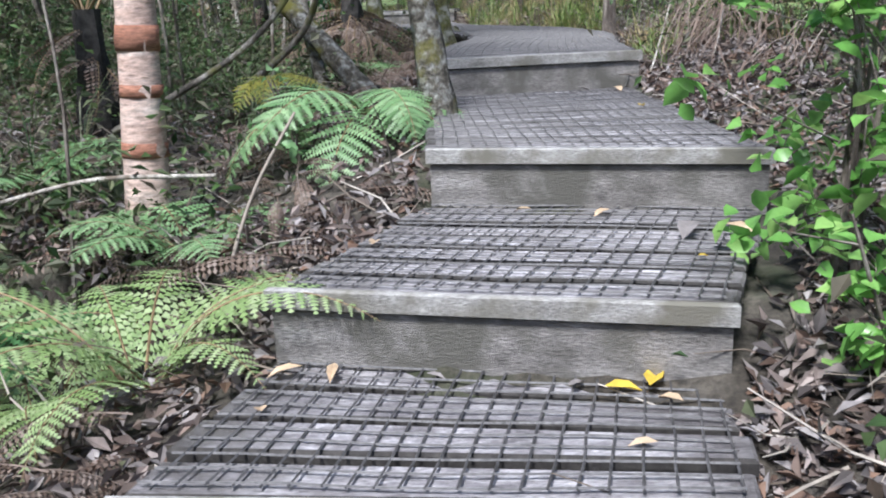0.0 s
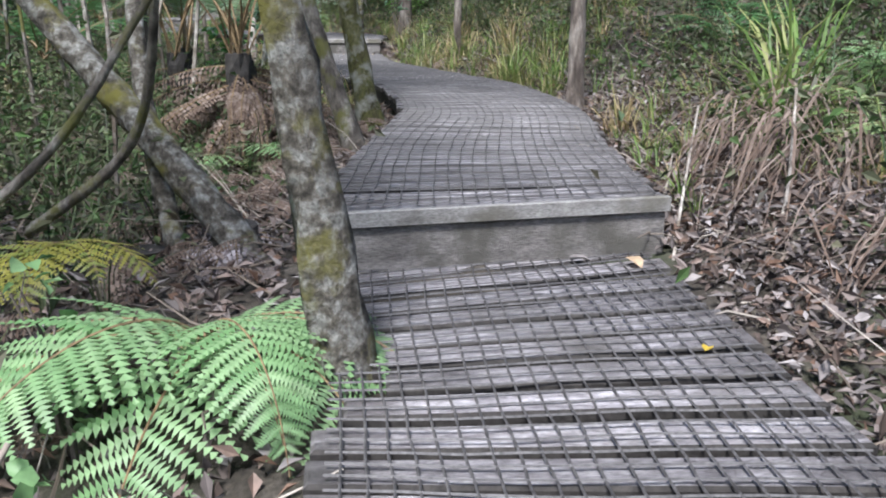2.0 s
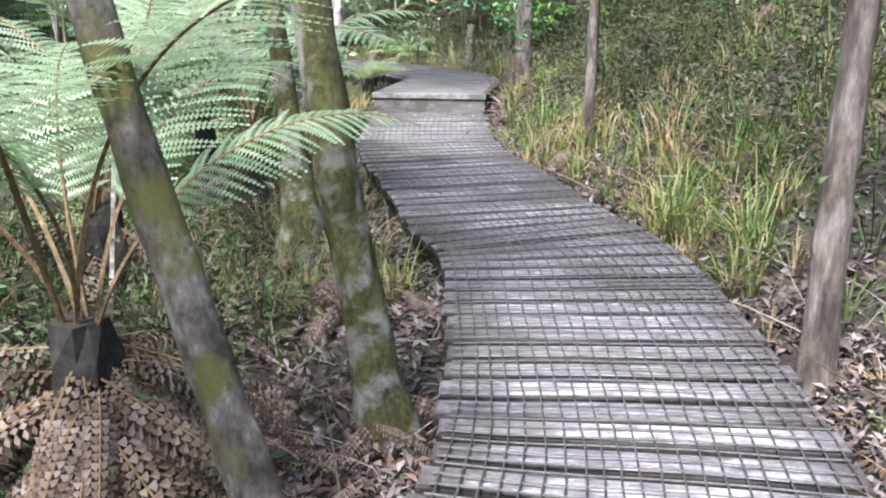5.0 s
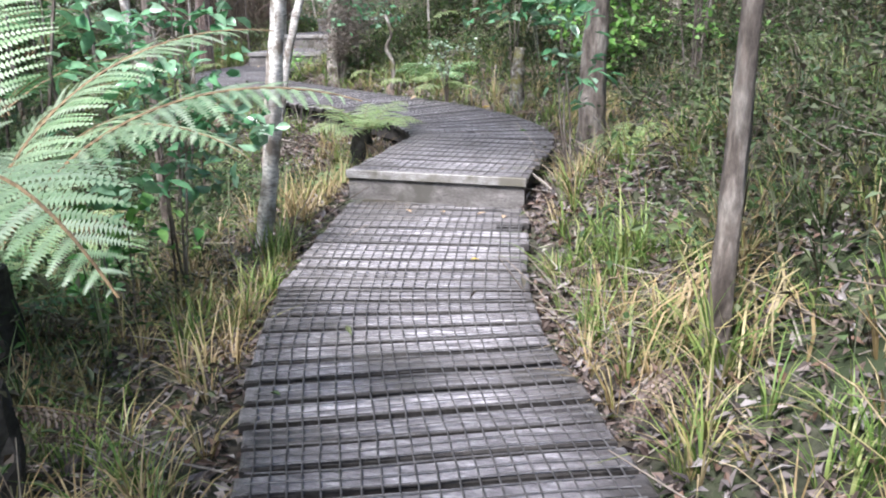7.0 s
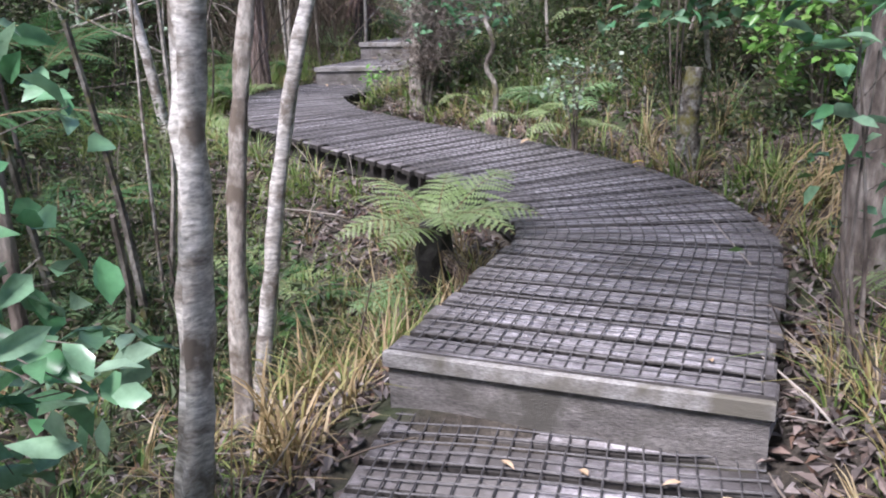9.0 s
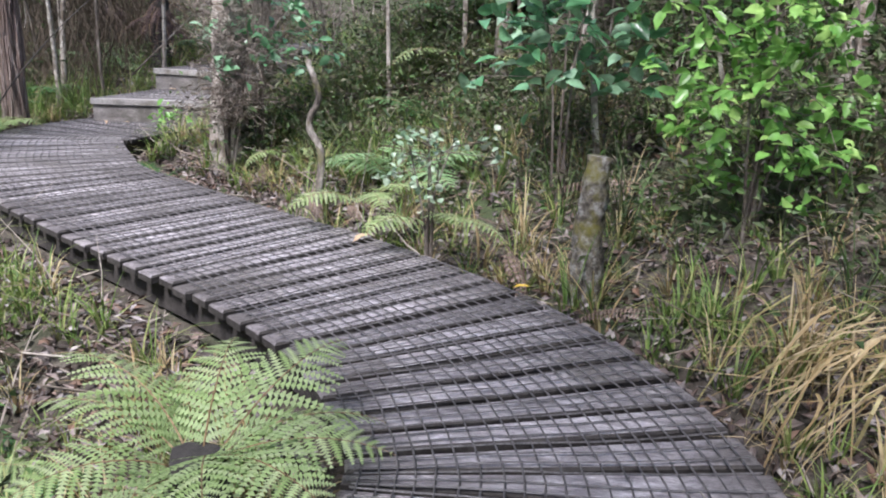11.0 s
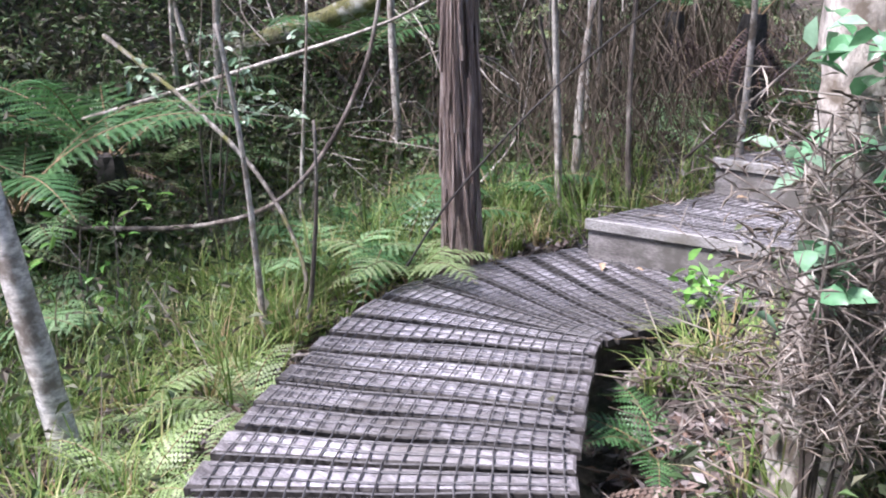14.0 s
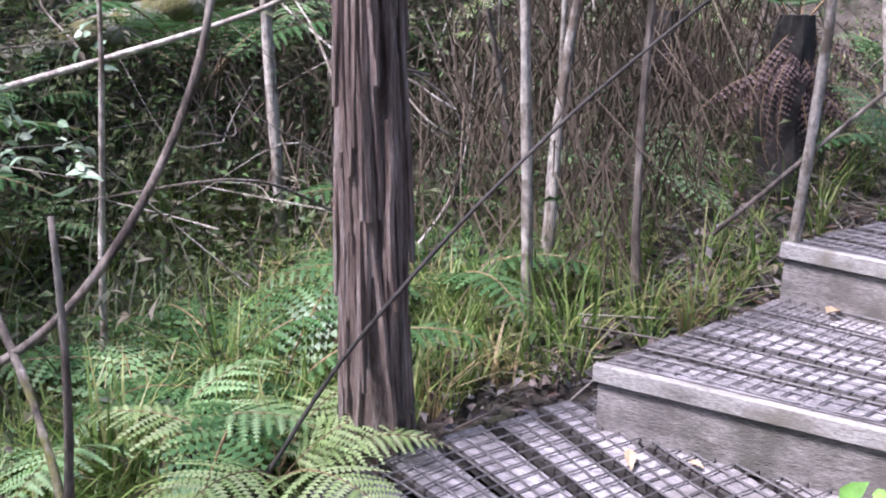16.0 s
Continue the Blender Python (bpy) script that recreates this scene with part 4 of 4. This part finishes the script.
strap_skirt(1.72, 5.2, gz(1.72, 5.2) + 0.22, 110, 0.6, 225, M_DEAD, "hanging brown-grey dead flax leaves on the bank", 1)
strap_skirt(2.0, 5.75, gz(2.0, 5.75) + 0.26, 100, 0.65, 230, M_DEAD, "grey dead flax leaves under the green sedge", 2)
strap_skirt(1.65, 4.3, gz(1.65, 4.3) + 0.12, 60, 0.45, 200, M_DEAD, "brown dead flax leaves beside the step", 3)
strap_skirt(1.25, 12.2, gz(1.25, 12.2) + 0.2, 110, 0.5, 220, M_DRY, "dry straw-coloured strap leaves beside the deck", 4)
strap_skirt(0.85, 16.4, gz(0.85, 16.4) + 0.2, 120, 0.5, 200, M_DRY, "tan dry strap leaves at the deck corner", 5)

# ---- shrubs ----
shrub(1.02, 2.12, 0.30, 0.15, 1.35, 420, 0.068, M_BRIGHT, "bright green small-leaved shrub leaning over the steps", 1, 5, wide=0.7)
shrub(1.0, 1.72, 0.24, 0.0, 0.6, 200, 0.062, M_BRIGHT, "bright green low shrub beside the lower step", 2, 4, wide=0.7)
shrub(0.82, 17.9, 0.5, 0.30, 1.8, 900, 0.085, M_BRIGHT, "bright green broad-leaved shrub on the bank", 3, 7, wide=0.6)
shrub(-0.05, 18.55, 0.42, 0.75, 1.9, 330, 0.13, M_BLUE_LEAF, "glossy blue-green round-leaved shrub on the bank", 4, 4, wide=0.62)
shrub(0.62, 14.65, 0.22, 0.55, 1.15, 70, 0.12, M_BLUE_LEAF, "silvery-leaved sapling beside the rough tree", 5, 3, wide=0.38)
shrub(-2.12, 19.85, 0.42, 0.75, 1.9, 300, 0.095, M_BLUE_LEAF, "silvery green leafy shrub round the pale trunk", 6, 7, wide=0.55)
shrub(-1.62, 12.9, 0.30, 0.2, 0.8, 70, 0.11, M_GLOSSY, "glossy green sapling in the gully", 7, 3, wide=0.55)
shrub(-1.45, 13.2, 0.5, 0.65, 1.8, 420, 0.11, M_BLUE_LEAF, "glossy green leafy shrub beside the walk", 8, 4, wide=0.5)
shrub(-3.15, 20.95, 0.18, 0.1, 0.30, 70, 0.075, M_BRIGHT, "light green broad-leaved seedling at the deck edge", 9, 4, wide=0.45)
shrub(-0.68, 17.85, 0.22, 0.55, 0.85, 120, 0.04, M_GREY_LEAF, "pale flowering shrub with tiny whitish leaves", 10, 5, wide=0.8)
shrub(-5.4, 19.3, 0.30, 0.2, 0.7, 70, 0.08, M_BRIGHT, "light green sapling among sedges", 11, 3, wide=0.3)
shrub(-5.9, 20.2, 0.45, 0.9, 1.7, 140, 0.07, M_GREY_LEAF, "sparse grey-green shrub on the slope", 12, 4, wide=0.4)
shrub(1.6, 16.9, 0.6, 0.6, 2.2, 380, 0.07, M_BRIGHT, "bright green shrub higher on the bank", 13, 7, wide=0.6)
shrub(0.9, 20.0, 0.7, 0.2, 1.5, 300, 0.08, M_GLOSSY, "dark glossy shrub on the bank", 14, 6)
shrub(-0.62, 3.95, 0.22, 0.15, 0.45, 70, 0.05, M_FERN, "small green seedlings beside the fern", 15, 5, wide=0.8)
shrub(-2.0, 21.5, 0.5, 0.2, 1.2, 220, 0.06, M_TWIG, "dry twiggy grey-brown shrub beside the steps", 16, 9, wide=0.14)
shrub(-2.32, 19.7, 0.34, 0.5, 1.25, 2100, 0.075, M_TWIG, "dry twiggy grey-brown brush beside the pale trunk", 17, 8, wide=0.045)
shrub(-2.75, 22.3, 0.6, 0.3, 1.6, 1200, 0.08, M_TWIG, "dry twiggy brush beyond the steps", 18, 12, wide=0.05)

# ---- sedge clumps ----
for k, (x, y, n, L, m, lab) in enumerate((
        (1.95, 5.75, 46, 1.0, M_GRASS, "tall green strap-leaved sedge on the bank"), (2.3, 6.3, 40, 1.0, M_GRASS, "tall green strap-leaved sedge on the bank"),
        (1.45, 10.1, 60, 0.6, M_GRASS, "yellow-green sedge beside the deck"), (1.75, 9.6, 60, 0.7, M_GRASS, "green sedge on the bank"), (1.65, 7.3, 50, 0.4, M_DRY, "straw-coloured sedge beside the deck"),
        (-1.12, 14.2, 70, 0.42, M_DRY, "golden dry sedge below the step"), (-1.25, 14.75, 70, 0.42, M_DRY, "golden dry sedge in the gully"), (0.75, 16.75, 70, 0.42, M_DRY, "tan dry sedge at the deck corner"),
        (0.95, 13.3, 60, 0.6, M_GRASS, "green sedge beside the deck"), (1.3, 12.6, 60, 0.6, M_DRY, "dry straw sedge beside the deck"), (1.15, 11.9, 60, 0.6, M_GRASS, "green sedge beside the deck"),
        (1.55, 10.9, 60, 0.6, M_DRY, "dry straw sedge beside the deck"), (-4.45, 21.75, 50, 0.5, M_GRASS, "green upright sedge beside the step"), (-4.55, 21.5, 30, 0.35, M_DRY, "dry sedge beside the step"),
        (-5.1, 20.3, 80, 0.5, M_GRASS, "lush green sedge below the walk"), (-5.4, 19.9, 80, 0.5, M_GRASS, "lush green sedge below the walk"), (-4.9, 19.9, 70, 0.45, M_GRASS, "lush green sedge below the walk"),
        (-5.3, 20.9, 80, 0.5, M_GRASS, "green sedge on the flat"), (-4.85, 20.7, 60, 0.4, M_GRASS, "green sedge by the stringy tree"), (0.45, 17.2, 50, 0.4, M_GRASS, "green sedge beside the stump"))):
    clump(x, y, n, L, 0.011 if L < 0.9 else 0.022, m, lab, 1.0, k)

# ---- loose leaves lying on the boards ----
def fallen_leaf(x, y, z, size, mat, label, turn, seed):
    rng = np.random.default_rng(seed)
    v, f = leaves(rng, np.zeros((1, 3)), size, size * 0.45, 1.0, 0.0, np.array([[1.0, 0, 0]]))
    v = v - v.min(0) * np.array([0, 0, 1])
    ob = new("fallen_leaf", mesh_of("fallen_leaf", v, f, mat))
    ob.matrix_basis = pose(x, y, z + 0.008, 0, 0, turn)
    return tagged(ob, label, "leaf", "fallen leaves on the boards")


for k, (x, y, z, s, m) in enumerate(((0.36, 1.84, 0, 0.09, M_YELLOW), (0.46, 1.82, 0, 0.11, M_YELLOW), (0.52, 1.76, 0, 0.09, M_TAN), (-0.36, 2.03, 0, 0.10, M_TAN), (-0.28, 2.04, 0, 0.08, M_TAN),
                                     (-0.05, 1.97, 0, 0.06, M_LITTER), (0.28, 1.86, 0, 0.06, M_LITTER), (-0.42, 1.80, 0, 0.06, M_TAN), (0.42, 1.58, 0, 0.07, M_TAN), (0.75, 2.52, 0.2, 0.12, M_LITTER),
                                     (0.84, 2.50, 0.2, 0.10, M_TAN), (0.68, 2.22, 0.2, 0.05, M_YELLOW), (-0.2, 2.42, 0.2, 0.09, M_TAN), (0.3, 2.82, 0.2, 0.06, M_TAN), (0.55, 2.76, 0.2, 0.07, M_TAN),
                                     (0.95, 4.72, 0.4, 0.10, M_TAN), (0.75, 4.74, 0.4, 0.07, M_LITTER), (0.9, 3.9, 0.4, 0.06, M_YELLOW), (-0.15, 14.12, 0.6, 0.05, M_TAN), (0.1, 14.14, 0.6, 0.05, M_TAN),
                                     (0.22, 14.1, 0.6, 0.06, M_TAN), (-0.4, 14.15, 0.6, 0.06, M_TAN), (0.12, 13.2, 0.6, 0.045, M_YELLOW), (0.17, 14.5, 0.8, 0.05, M_TAN), (-0.19, 17.33, 0.8, 0.07, M_YELLOW),
                                     (-1.0, 17.98, 0.8, 0.09, M_TAN), (-3.9, 21.15, 0.8, 0.09, M_TAN), (-3.75, 21.2, 0.8, 0.07, M_TAN), (-3.65, 22.0, 1.0, 0.08, M_TAN))):
    fallen_leaf(x, y, z, s, m, {M_YELLOW: "yellow fallen leaf on the boards", M_TAN: "tan dry fallen leaf on the boards", M_LITTER: "brown curled fallen leaf on the boards"}[m], k * 67, k)

for k, (gx0, gy0) in enumerate(((-1.35, 13.1), (-1.1, 12.6), (-1.6, 13.6), (-1.05, 13.6), (-1.5, 12.2), (-0.95, 13.15))):
    clump(gx0, gy0, 60, 0.36, 0.01, M_GRASS if k % 2 else M_DRY, "green low sedge beside the deck" if k % 2 else "dry straw sedge beside the deck", 1.0, 60 + k)

# ---- what nobody could count ----
rng = np.random.default_rng(11)


def scatter(n, near, far, y0=-2.0, y1=27.0, side=0, power=1.6):
    """Places beside the walk, denser near it."""
    k = rng.integers(0, len(rail), n * 3)
    d = near + (far - near) * rng.random(n * 3) ** power
    sg = np.where(rng.random(n * 3) < 0.5, -1, 1) if side == 0 else np.full(n * 3, side)
    dirs = np.gradient(rail[:, :2], axis=0)
    dirs /= np.linalg.norm(dirs, axis=1)[:, None]
    x, y = rail[k, 0] + sg * d * dirs[k, 1] + rng.normal(size=n * 3) * 0.1, rail[k, 1] - sg * d * dirs[k, 0] + rng.normal(size=n * 3) * 0.1
    real = np.abs(beside(x, y)[0])
    ok = (real > near) & (y > y0) & (y < y1)
    return x[ok][:n], y[ok][:n]


def stuff(name, me, label, category):
    return tagged(new(name, me), label, category, kind="stuff")


# ferns of the middle distance
picks = random.Random(21)
kinds = ((F_BRACKEN, "green soft fern on the bush floor"), (F_DARK, "dark green fern on the bush floor"), (F_PALE, "pale green fern on the bush floor"), (F_LADDER, "yellow-green ladder fern on the slope"))
fx, fy = scatter(95, 1.15, 5.5, 0.5, 27, 0, 1.0)
fx, fy = np.concatenate([fx, rng.uniform(-9.0, -5.0, 40)]), np.concatenate([fy, rng.uniform(17.5, 25.0, 40)])
for k in range(len(fx)):
    ms, lab = picks.choice(kinds)
    fern(float(fx[k]), float(fy[k]), ms, picks.randint(5, 8), picks.uniform(0.8, 1.4), lab, seed=200 + k)
tx, ty = scatter(16, 3.0, 8.0, 0.5, 30, 0, 1.0)
for k in range(len(tx)):
    fern(float(tx[k]), float(ty[k]), F_TREE_D, 7, picks.uniform(0.7, 1.0), "dark green tree fern crown in the bush", z=gz(tx[k], ty[k]) + picks.uniform(0.2, 0.9), seed=300 + k, name="tree_fern", group="tree ferns")

x, y = scatter(170000, 0.58, 5.0, power=1.35)
x, y = np.concatenate([x, rng.uniform(-10, -4.7, 20000)]), np.concatenate([y, rng.uniform(17, 26, 20000)])
v, f = leaves(rng, np.column_stack([x, y, ground_z(x, y) + rng.uniform(0.0, 0.06, len(x))]), 0.066, 0.028, 0.25, plain=True)
stuff("leaf_litter", mesh_of("leaf_litter", v, f, M_LITTER), "brown and grey fallen leaves covering the bush floor", "leaf litter")

x, y = rng.uniform(0.9, 3.4, 30000), rng.uniform(2.0, 8.5, 30000)
ok = np.abs(beside(x, y)[0]) > 0.62
x, y = x[ok], y[ok]
v, f = leaves(rng, np.column_stack([x, y, ground_z(x, y) + rng.uniform(0.0, 0.07, len(x))]), 0.05, 0.02, 0.1, plain=True)
stuff("bank_litter", mesh_of("bank_litter", v, f, M_LITTER), "small brown fallen leaves on the bank", "leaf litter")

tw = Soup()
x, y = scatter(6500, 0.62, 5.0)
g = ground_z(x, y)
for i in range(len(x)):
    a, L, e = rng.uniform(0, 2 * math.pi), rng.uniform(0.1, 0.55), abs(rng.normal()) * 0.35
    d = np.array([math.cos(a) * math.cos(e), math.sin(a) * math.cos(e), math.sin(e)]) * L
    b = np.array([x[i], y[i], g[i] + 0.01])
    v, f = tube(np.array([b, b + d * 0.5 + rng.normal(size=3) * 0.02, b + d]), np.array([1, 0.8, 0.4]) * rng.uniform(0.002, 0.006), 4, cap=False)
    tw.add(v, f)
stuff("fallen_twigs", tw.mesh("fallen_twigs", M_TWIG), "dry grey-brown twigs lying on the litter", "twigs")

df = Soup()
dv = [np.array([w.co[:] for w in m.vertices]) for m in F_DEAD]
dfc = [[tuple(p.vertices) for p in m.polygons] for m in F_DEAD]
x, y = scatter(420, 0.75, 3.5, 0.0, 9.8, -1)
x2, y2 = scatter(220, 0.9, 3.8, 2.0, 26)
x, y = np.concatenate([x, x2]), np.concatenate([y, y2])
g = ground_z(x, y)
for i in range(len(x)):
    k = int(rng.integers(3))
    m = np.array(pose(0, 0, 0, rng.uniform(0, 40), rng.uniform(-40, 40), rng.uniform(0, 360)).to_3x3()) * rng.uniform(0.4, 0.85)
    df.add(dv[k] @ m.T + np.array([x[i], y[i], g[i] + 0.12]), dfc[k])
stuff("dead_fern_litter", df.mesh("dead_fern_litter", M_DEAD), "crumpled brown dead fern fronds over the slope", "dead fern")

x, y = scatter(5200, 0.70, 4.2, 4.5, 27.0)
x, y = np.concatenate([x, rng.uniform(-6.6, -4.6, 1100)]), np.concatenate([y, rng.uniform(18.2, 22.5, 1100)])
d, _, along = beside(x, y)
keep = (np.abs(d) > 0.72) & ~((d > 0) & (d < 1.0) & (along > 18.2) & (along < 20.4)) & ~((along < 9.5) & (d < 0)) & ~((along < 9.2) & (rng.random(len(x)) < 0.72))
x, y, d, along = x[keep], y[keep], d[keep], along[keep]
dry = rng.random(len(x)) < np.where(d > 0, np.where(along < 18, 0.4, 0.12), np.where(along < 17.5, 0.7, 0.08))
for sel, name, mat, lab in ((~dry, "green_grass", M_GRASS, "green sedge and grass tufts"), (dry, "dry_grass", M_DRY, "dry straw-coloured grass tufts")):
    v, f = blades(rng, x[sel], y[sel], ground_z(x[sel], y[sel]) - 0.01, 15, rng.uniform(0.15, 0.46, sel.sum()), 0.008)
    stuff(name, mesh_of(name, v, f, mat), lab, "grass")

# curtain of dead straw hanging on the far bank
m = 5200
x, y = rng.uniform(-8.2, -4.4, m), rng.uniform(21.9, 25.2, m)
top = ground_z(x, y) + rng.uniform(0.25, 1.0, m) * np.interp(np.sin(x * 2.1) + np.sin(y * 2.7), [-1.5, 1.5], [0.5, 1.25])
L, lean = rng.uniform(0.3, 0.9, m), rng.normal(size=(m, 2)) * 0.3
rows = []
for t in (0.0, 0.5, 1.0):
    p = np.column_stack([x + lean[:, 0] * t, y + lean[:, 1] * t + 0.10 * t * t, top - L * t])
    w = np.array([0.0026, 0.0016, 0.0]) * (1.2 - t)
    rows += [p - w, p + w]
v = np.stack(rows, 1).reshape(-1, 3)
k = np.arange(m)[:, None] * 6
stuff("hanging_straw", mesh_of("hanging_straw", v, np.concatenate([k + np.array([[j, j + 1, j + 3, j + 2]]) for j in (0, 2)]), M_ROOTS), "dead brown straw and roots hanging on the bank", "dead grass")
# tangle of thin bare twigs before the bank
tangle = Soup()
for i in range(170):
    b = np.array([rng.uniform(-7.8, -5.2), rng.uniform(21.3, 24.3), 0])
    b[2] = gz(b[0], b[1]) + rng.uniform(0.0, 1.0)
    a, L = rng.uniform(1.2, 4.6), rng.uniform(0.5, 1.5)
    e = b + np.array([math.cos(a) * 0.7, math.sin(a) * 0.7, rng.uniform(0.0, 0.9)]) * L
    mid2 = (b + e) / 2 + rng.normal(size=3) * 0.16 * L
    v, f = tube(smooth_line([b, mid2, e], 10), np.linspace(1, 0.4, 10) * rng.uniform(0.002, 0.007), 5, 0.2, i, cap=False)
    tangle.add(v, f, int(rng.integers(3)))
stuff("twig_tangle", tangle.mesh("twig_tangle", [M_BROWN, M_PALE, M_UNDER]), "tangle of thin bare branches before the bank", "twigs")

# undergrowth on the banks and in the bush beyond
x, y = scatter(9000, 1.3, 12.0, -4, 34, 0, 1.0)
x, y = np.concatenate([x, rng.uniform(-12, -5.8, 3000)]), np.concatenate([y, rng.uniform(16, 28, 3000)])
g = ground_z(x, y)
far = np.abs(beside(x, y)[0])
h, w = rng.uniform(0.12, 0.45, len(x)) + 0.22 * np.clip(far - 2.5, 0, 4) * rng.random(len(x)), rng.uniform(0.12, 0.38, len(x))
n = 52
off = rng.normal(size=(len(x), n, 3)) * np.stack([w, w, h * 0.5], 1)[:, None]
c = (np.stack([x, y, g + h * 0.5], 1)[:, None] + off).reshape(-1, 3)
v, f = leaves(rng, c, 0.062, 0.028, 0.2, plain=True)
stuff("undergrowth", mesh_of("undergrowth", v, f, M_UNDERGROWTH), "mixed green and brown undergrowth covering the banks", "undergrowth")
sap = Soup()
x, y = scatter(650, 1.9, 12.0, -4, 33, 0, 1.0)
g = ground_z(x, y)
for i in range(len(x)):
    L = rng.uniform(0.8, 3.2)
    b = np.array([x[i], y[i], g[i] - 0.05])
    e = b + np.array([rng.normal() * 0.15 * L, rng.normal() * 0.15 * L, L])
    v, f = tube(smooth_line([b, (b + e) / 2 + rng.normal(size=3) * 0.08, e], 7), np.linspace(1, 0.5, 7) * rng.uniform(0.006, 0.03), 5, 0.2, i)
    sap.add(v, f, int(rng.integers(3)))
stuff("distant_stems", sap.mesh("distant_stems", [M_BROWN, M_PALE, M_BARK]), "thin grey and brown stems crowding the bush behind", "stems")
x, y = scatter(4200, 1.3, 6.5, 4, 30, 0, 1.0)
x, y = np.concatenate([x, rng.uniform(-10, -5.6, 1500)]), np.concatenate([y, rng.uniform(17, 27, 1500)])
v, f = blades(rng, x, y, ground_z(x, y), 12, rng.uniform(0.3, 0.75, len(x)), 0.008, 1.3)
stuff("bank_grass", mesh_of("bank_grass", v, f, M_UNDERGROWTH), "dull brown and green grass hanging on the banks", "grass")
# far ring of bush crowns
x, y = scatter(240, 7.5, 20.0, -25, 55, 0, 1.0)
g = ground_z(x, y)
c = np.concatenate([np.array([x[i], y[i], g[i] + rng.uniform(0.8, 3.2)]) + rng.normal(size=(150, 3)) * np.array([0.8, 0.8, 0.7]) for i in range(len(x))])
v, f = leaves(rng, c, 0.2, 0.1, 0.3, plain=True)
stuff("far_bush", mesh_of("far_bush", v, f, M_CROWN), "dark green bush closing the distance", "bush")

# tall trees added back from the walk; unseen crowns meet to shade the banks
cx, cy = scatter(60, 2.8, 8.5, -4, 32, 0, 1.0)
cd = beside(cx, cy)[0]
# trees close on the left are dropped to let light in there
cx, cy = cx[(cd > 0) | (cd < -6)], cy[(cd > 0) | (cd < -6)]
crng = np.random.default_rng(77)
for k in range(len(cx)):
    g = gz(cx[k], cy[k])
    hgt = float(crng.uniform(4.6, 6.2))
    ob = thing("added_shade_tree", float(cx[k]), float(cy[k]), g - 0.06, "added tall slender tree with a dense dark crown for shade", "tree", "canopy trees")
    line = smooth_line([(0, 0, 0), (crng.normal() * 0.12, crng.normal() * 0.12, hgt * 0.45), (crng.normal() * 0.3, crng.normal() * 0.3, hgt)], 22)
    v, f = tube(line, np.linspace(0.065, 0.025, 22) * crng.uniform(0.6, 1.2), 8, 0.3, k)
    part("trunk", mesh_of("trunk", v, f, (M_BROWN, M_BARK, M_PALE)[k % 3], smooth=True), ob)
    tops = []
    for j in range(5):
        b = line[int(crng.integers(13, 21))]
        a = crng.uniform(0, 2 * math.pi)
        e = b + np.array([math.cos(a), math.sin(a), 0.45]) * crng.uniform(0.7, 1.5)
        v, f = tube(smooth_line([b, (b + e) / 2 + crng.normal(size=3) * 0.08, e], 7), np.linspace(0.022, 0.008, 7), 5, 0.2, j)
        part("limb", mesh_of("limb", v, f, M_BROWN), ob)
        tops += [e, (b + e) / 2]
    c = np.concatenate([q6 + crng.normal(size=(110, 3)) * np.array([0.42, 0.42, 0.3]) for q6 in tops])
    v, f = leaves(crng, c, 0.17, 0.085, 0.3, plain=True)
    tagged(part("crown", mesh_of("crown", v, f, M_CROWN), ob), kind="stuff")
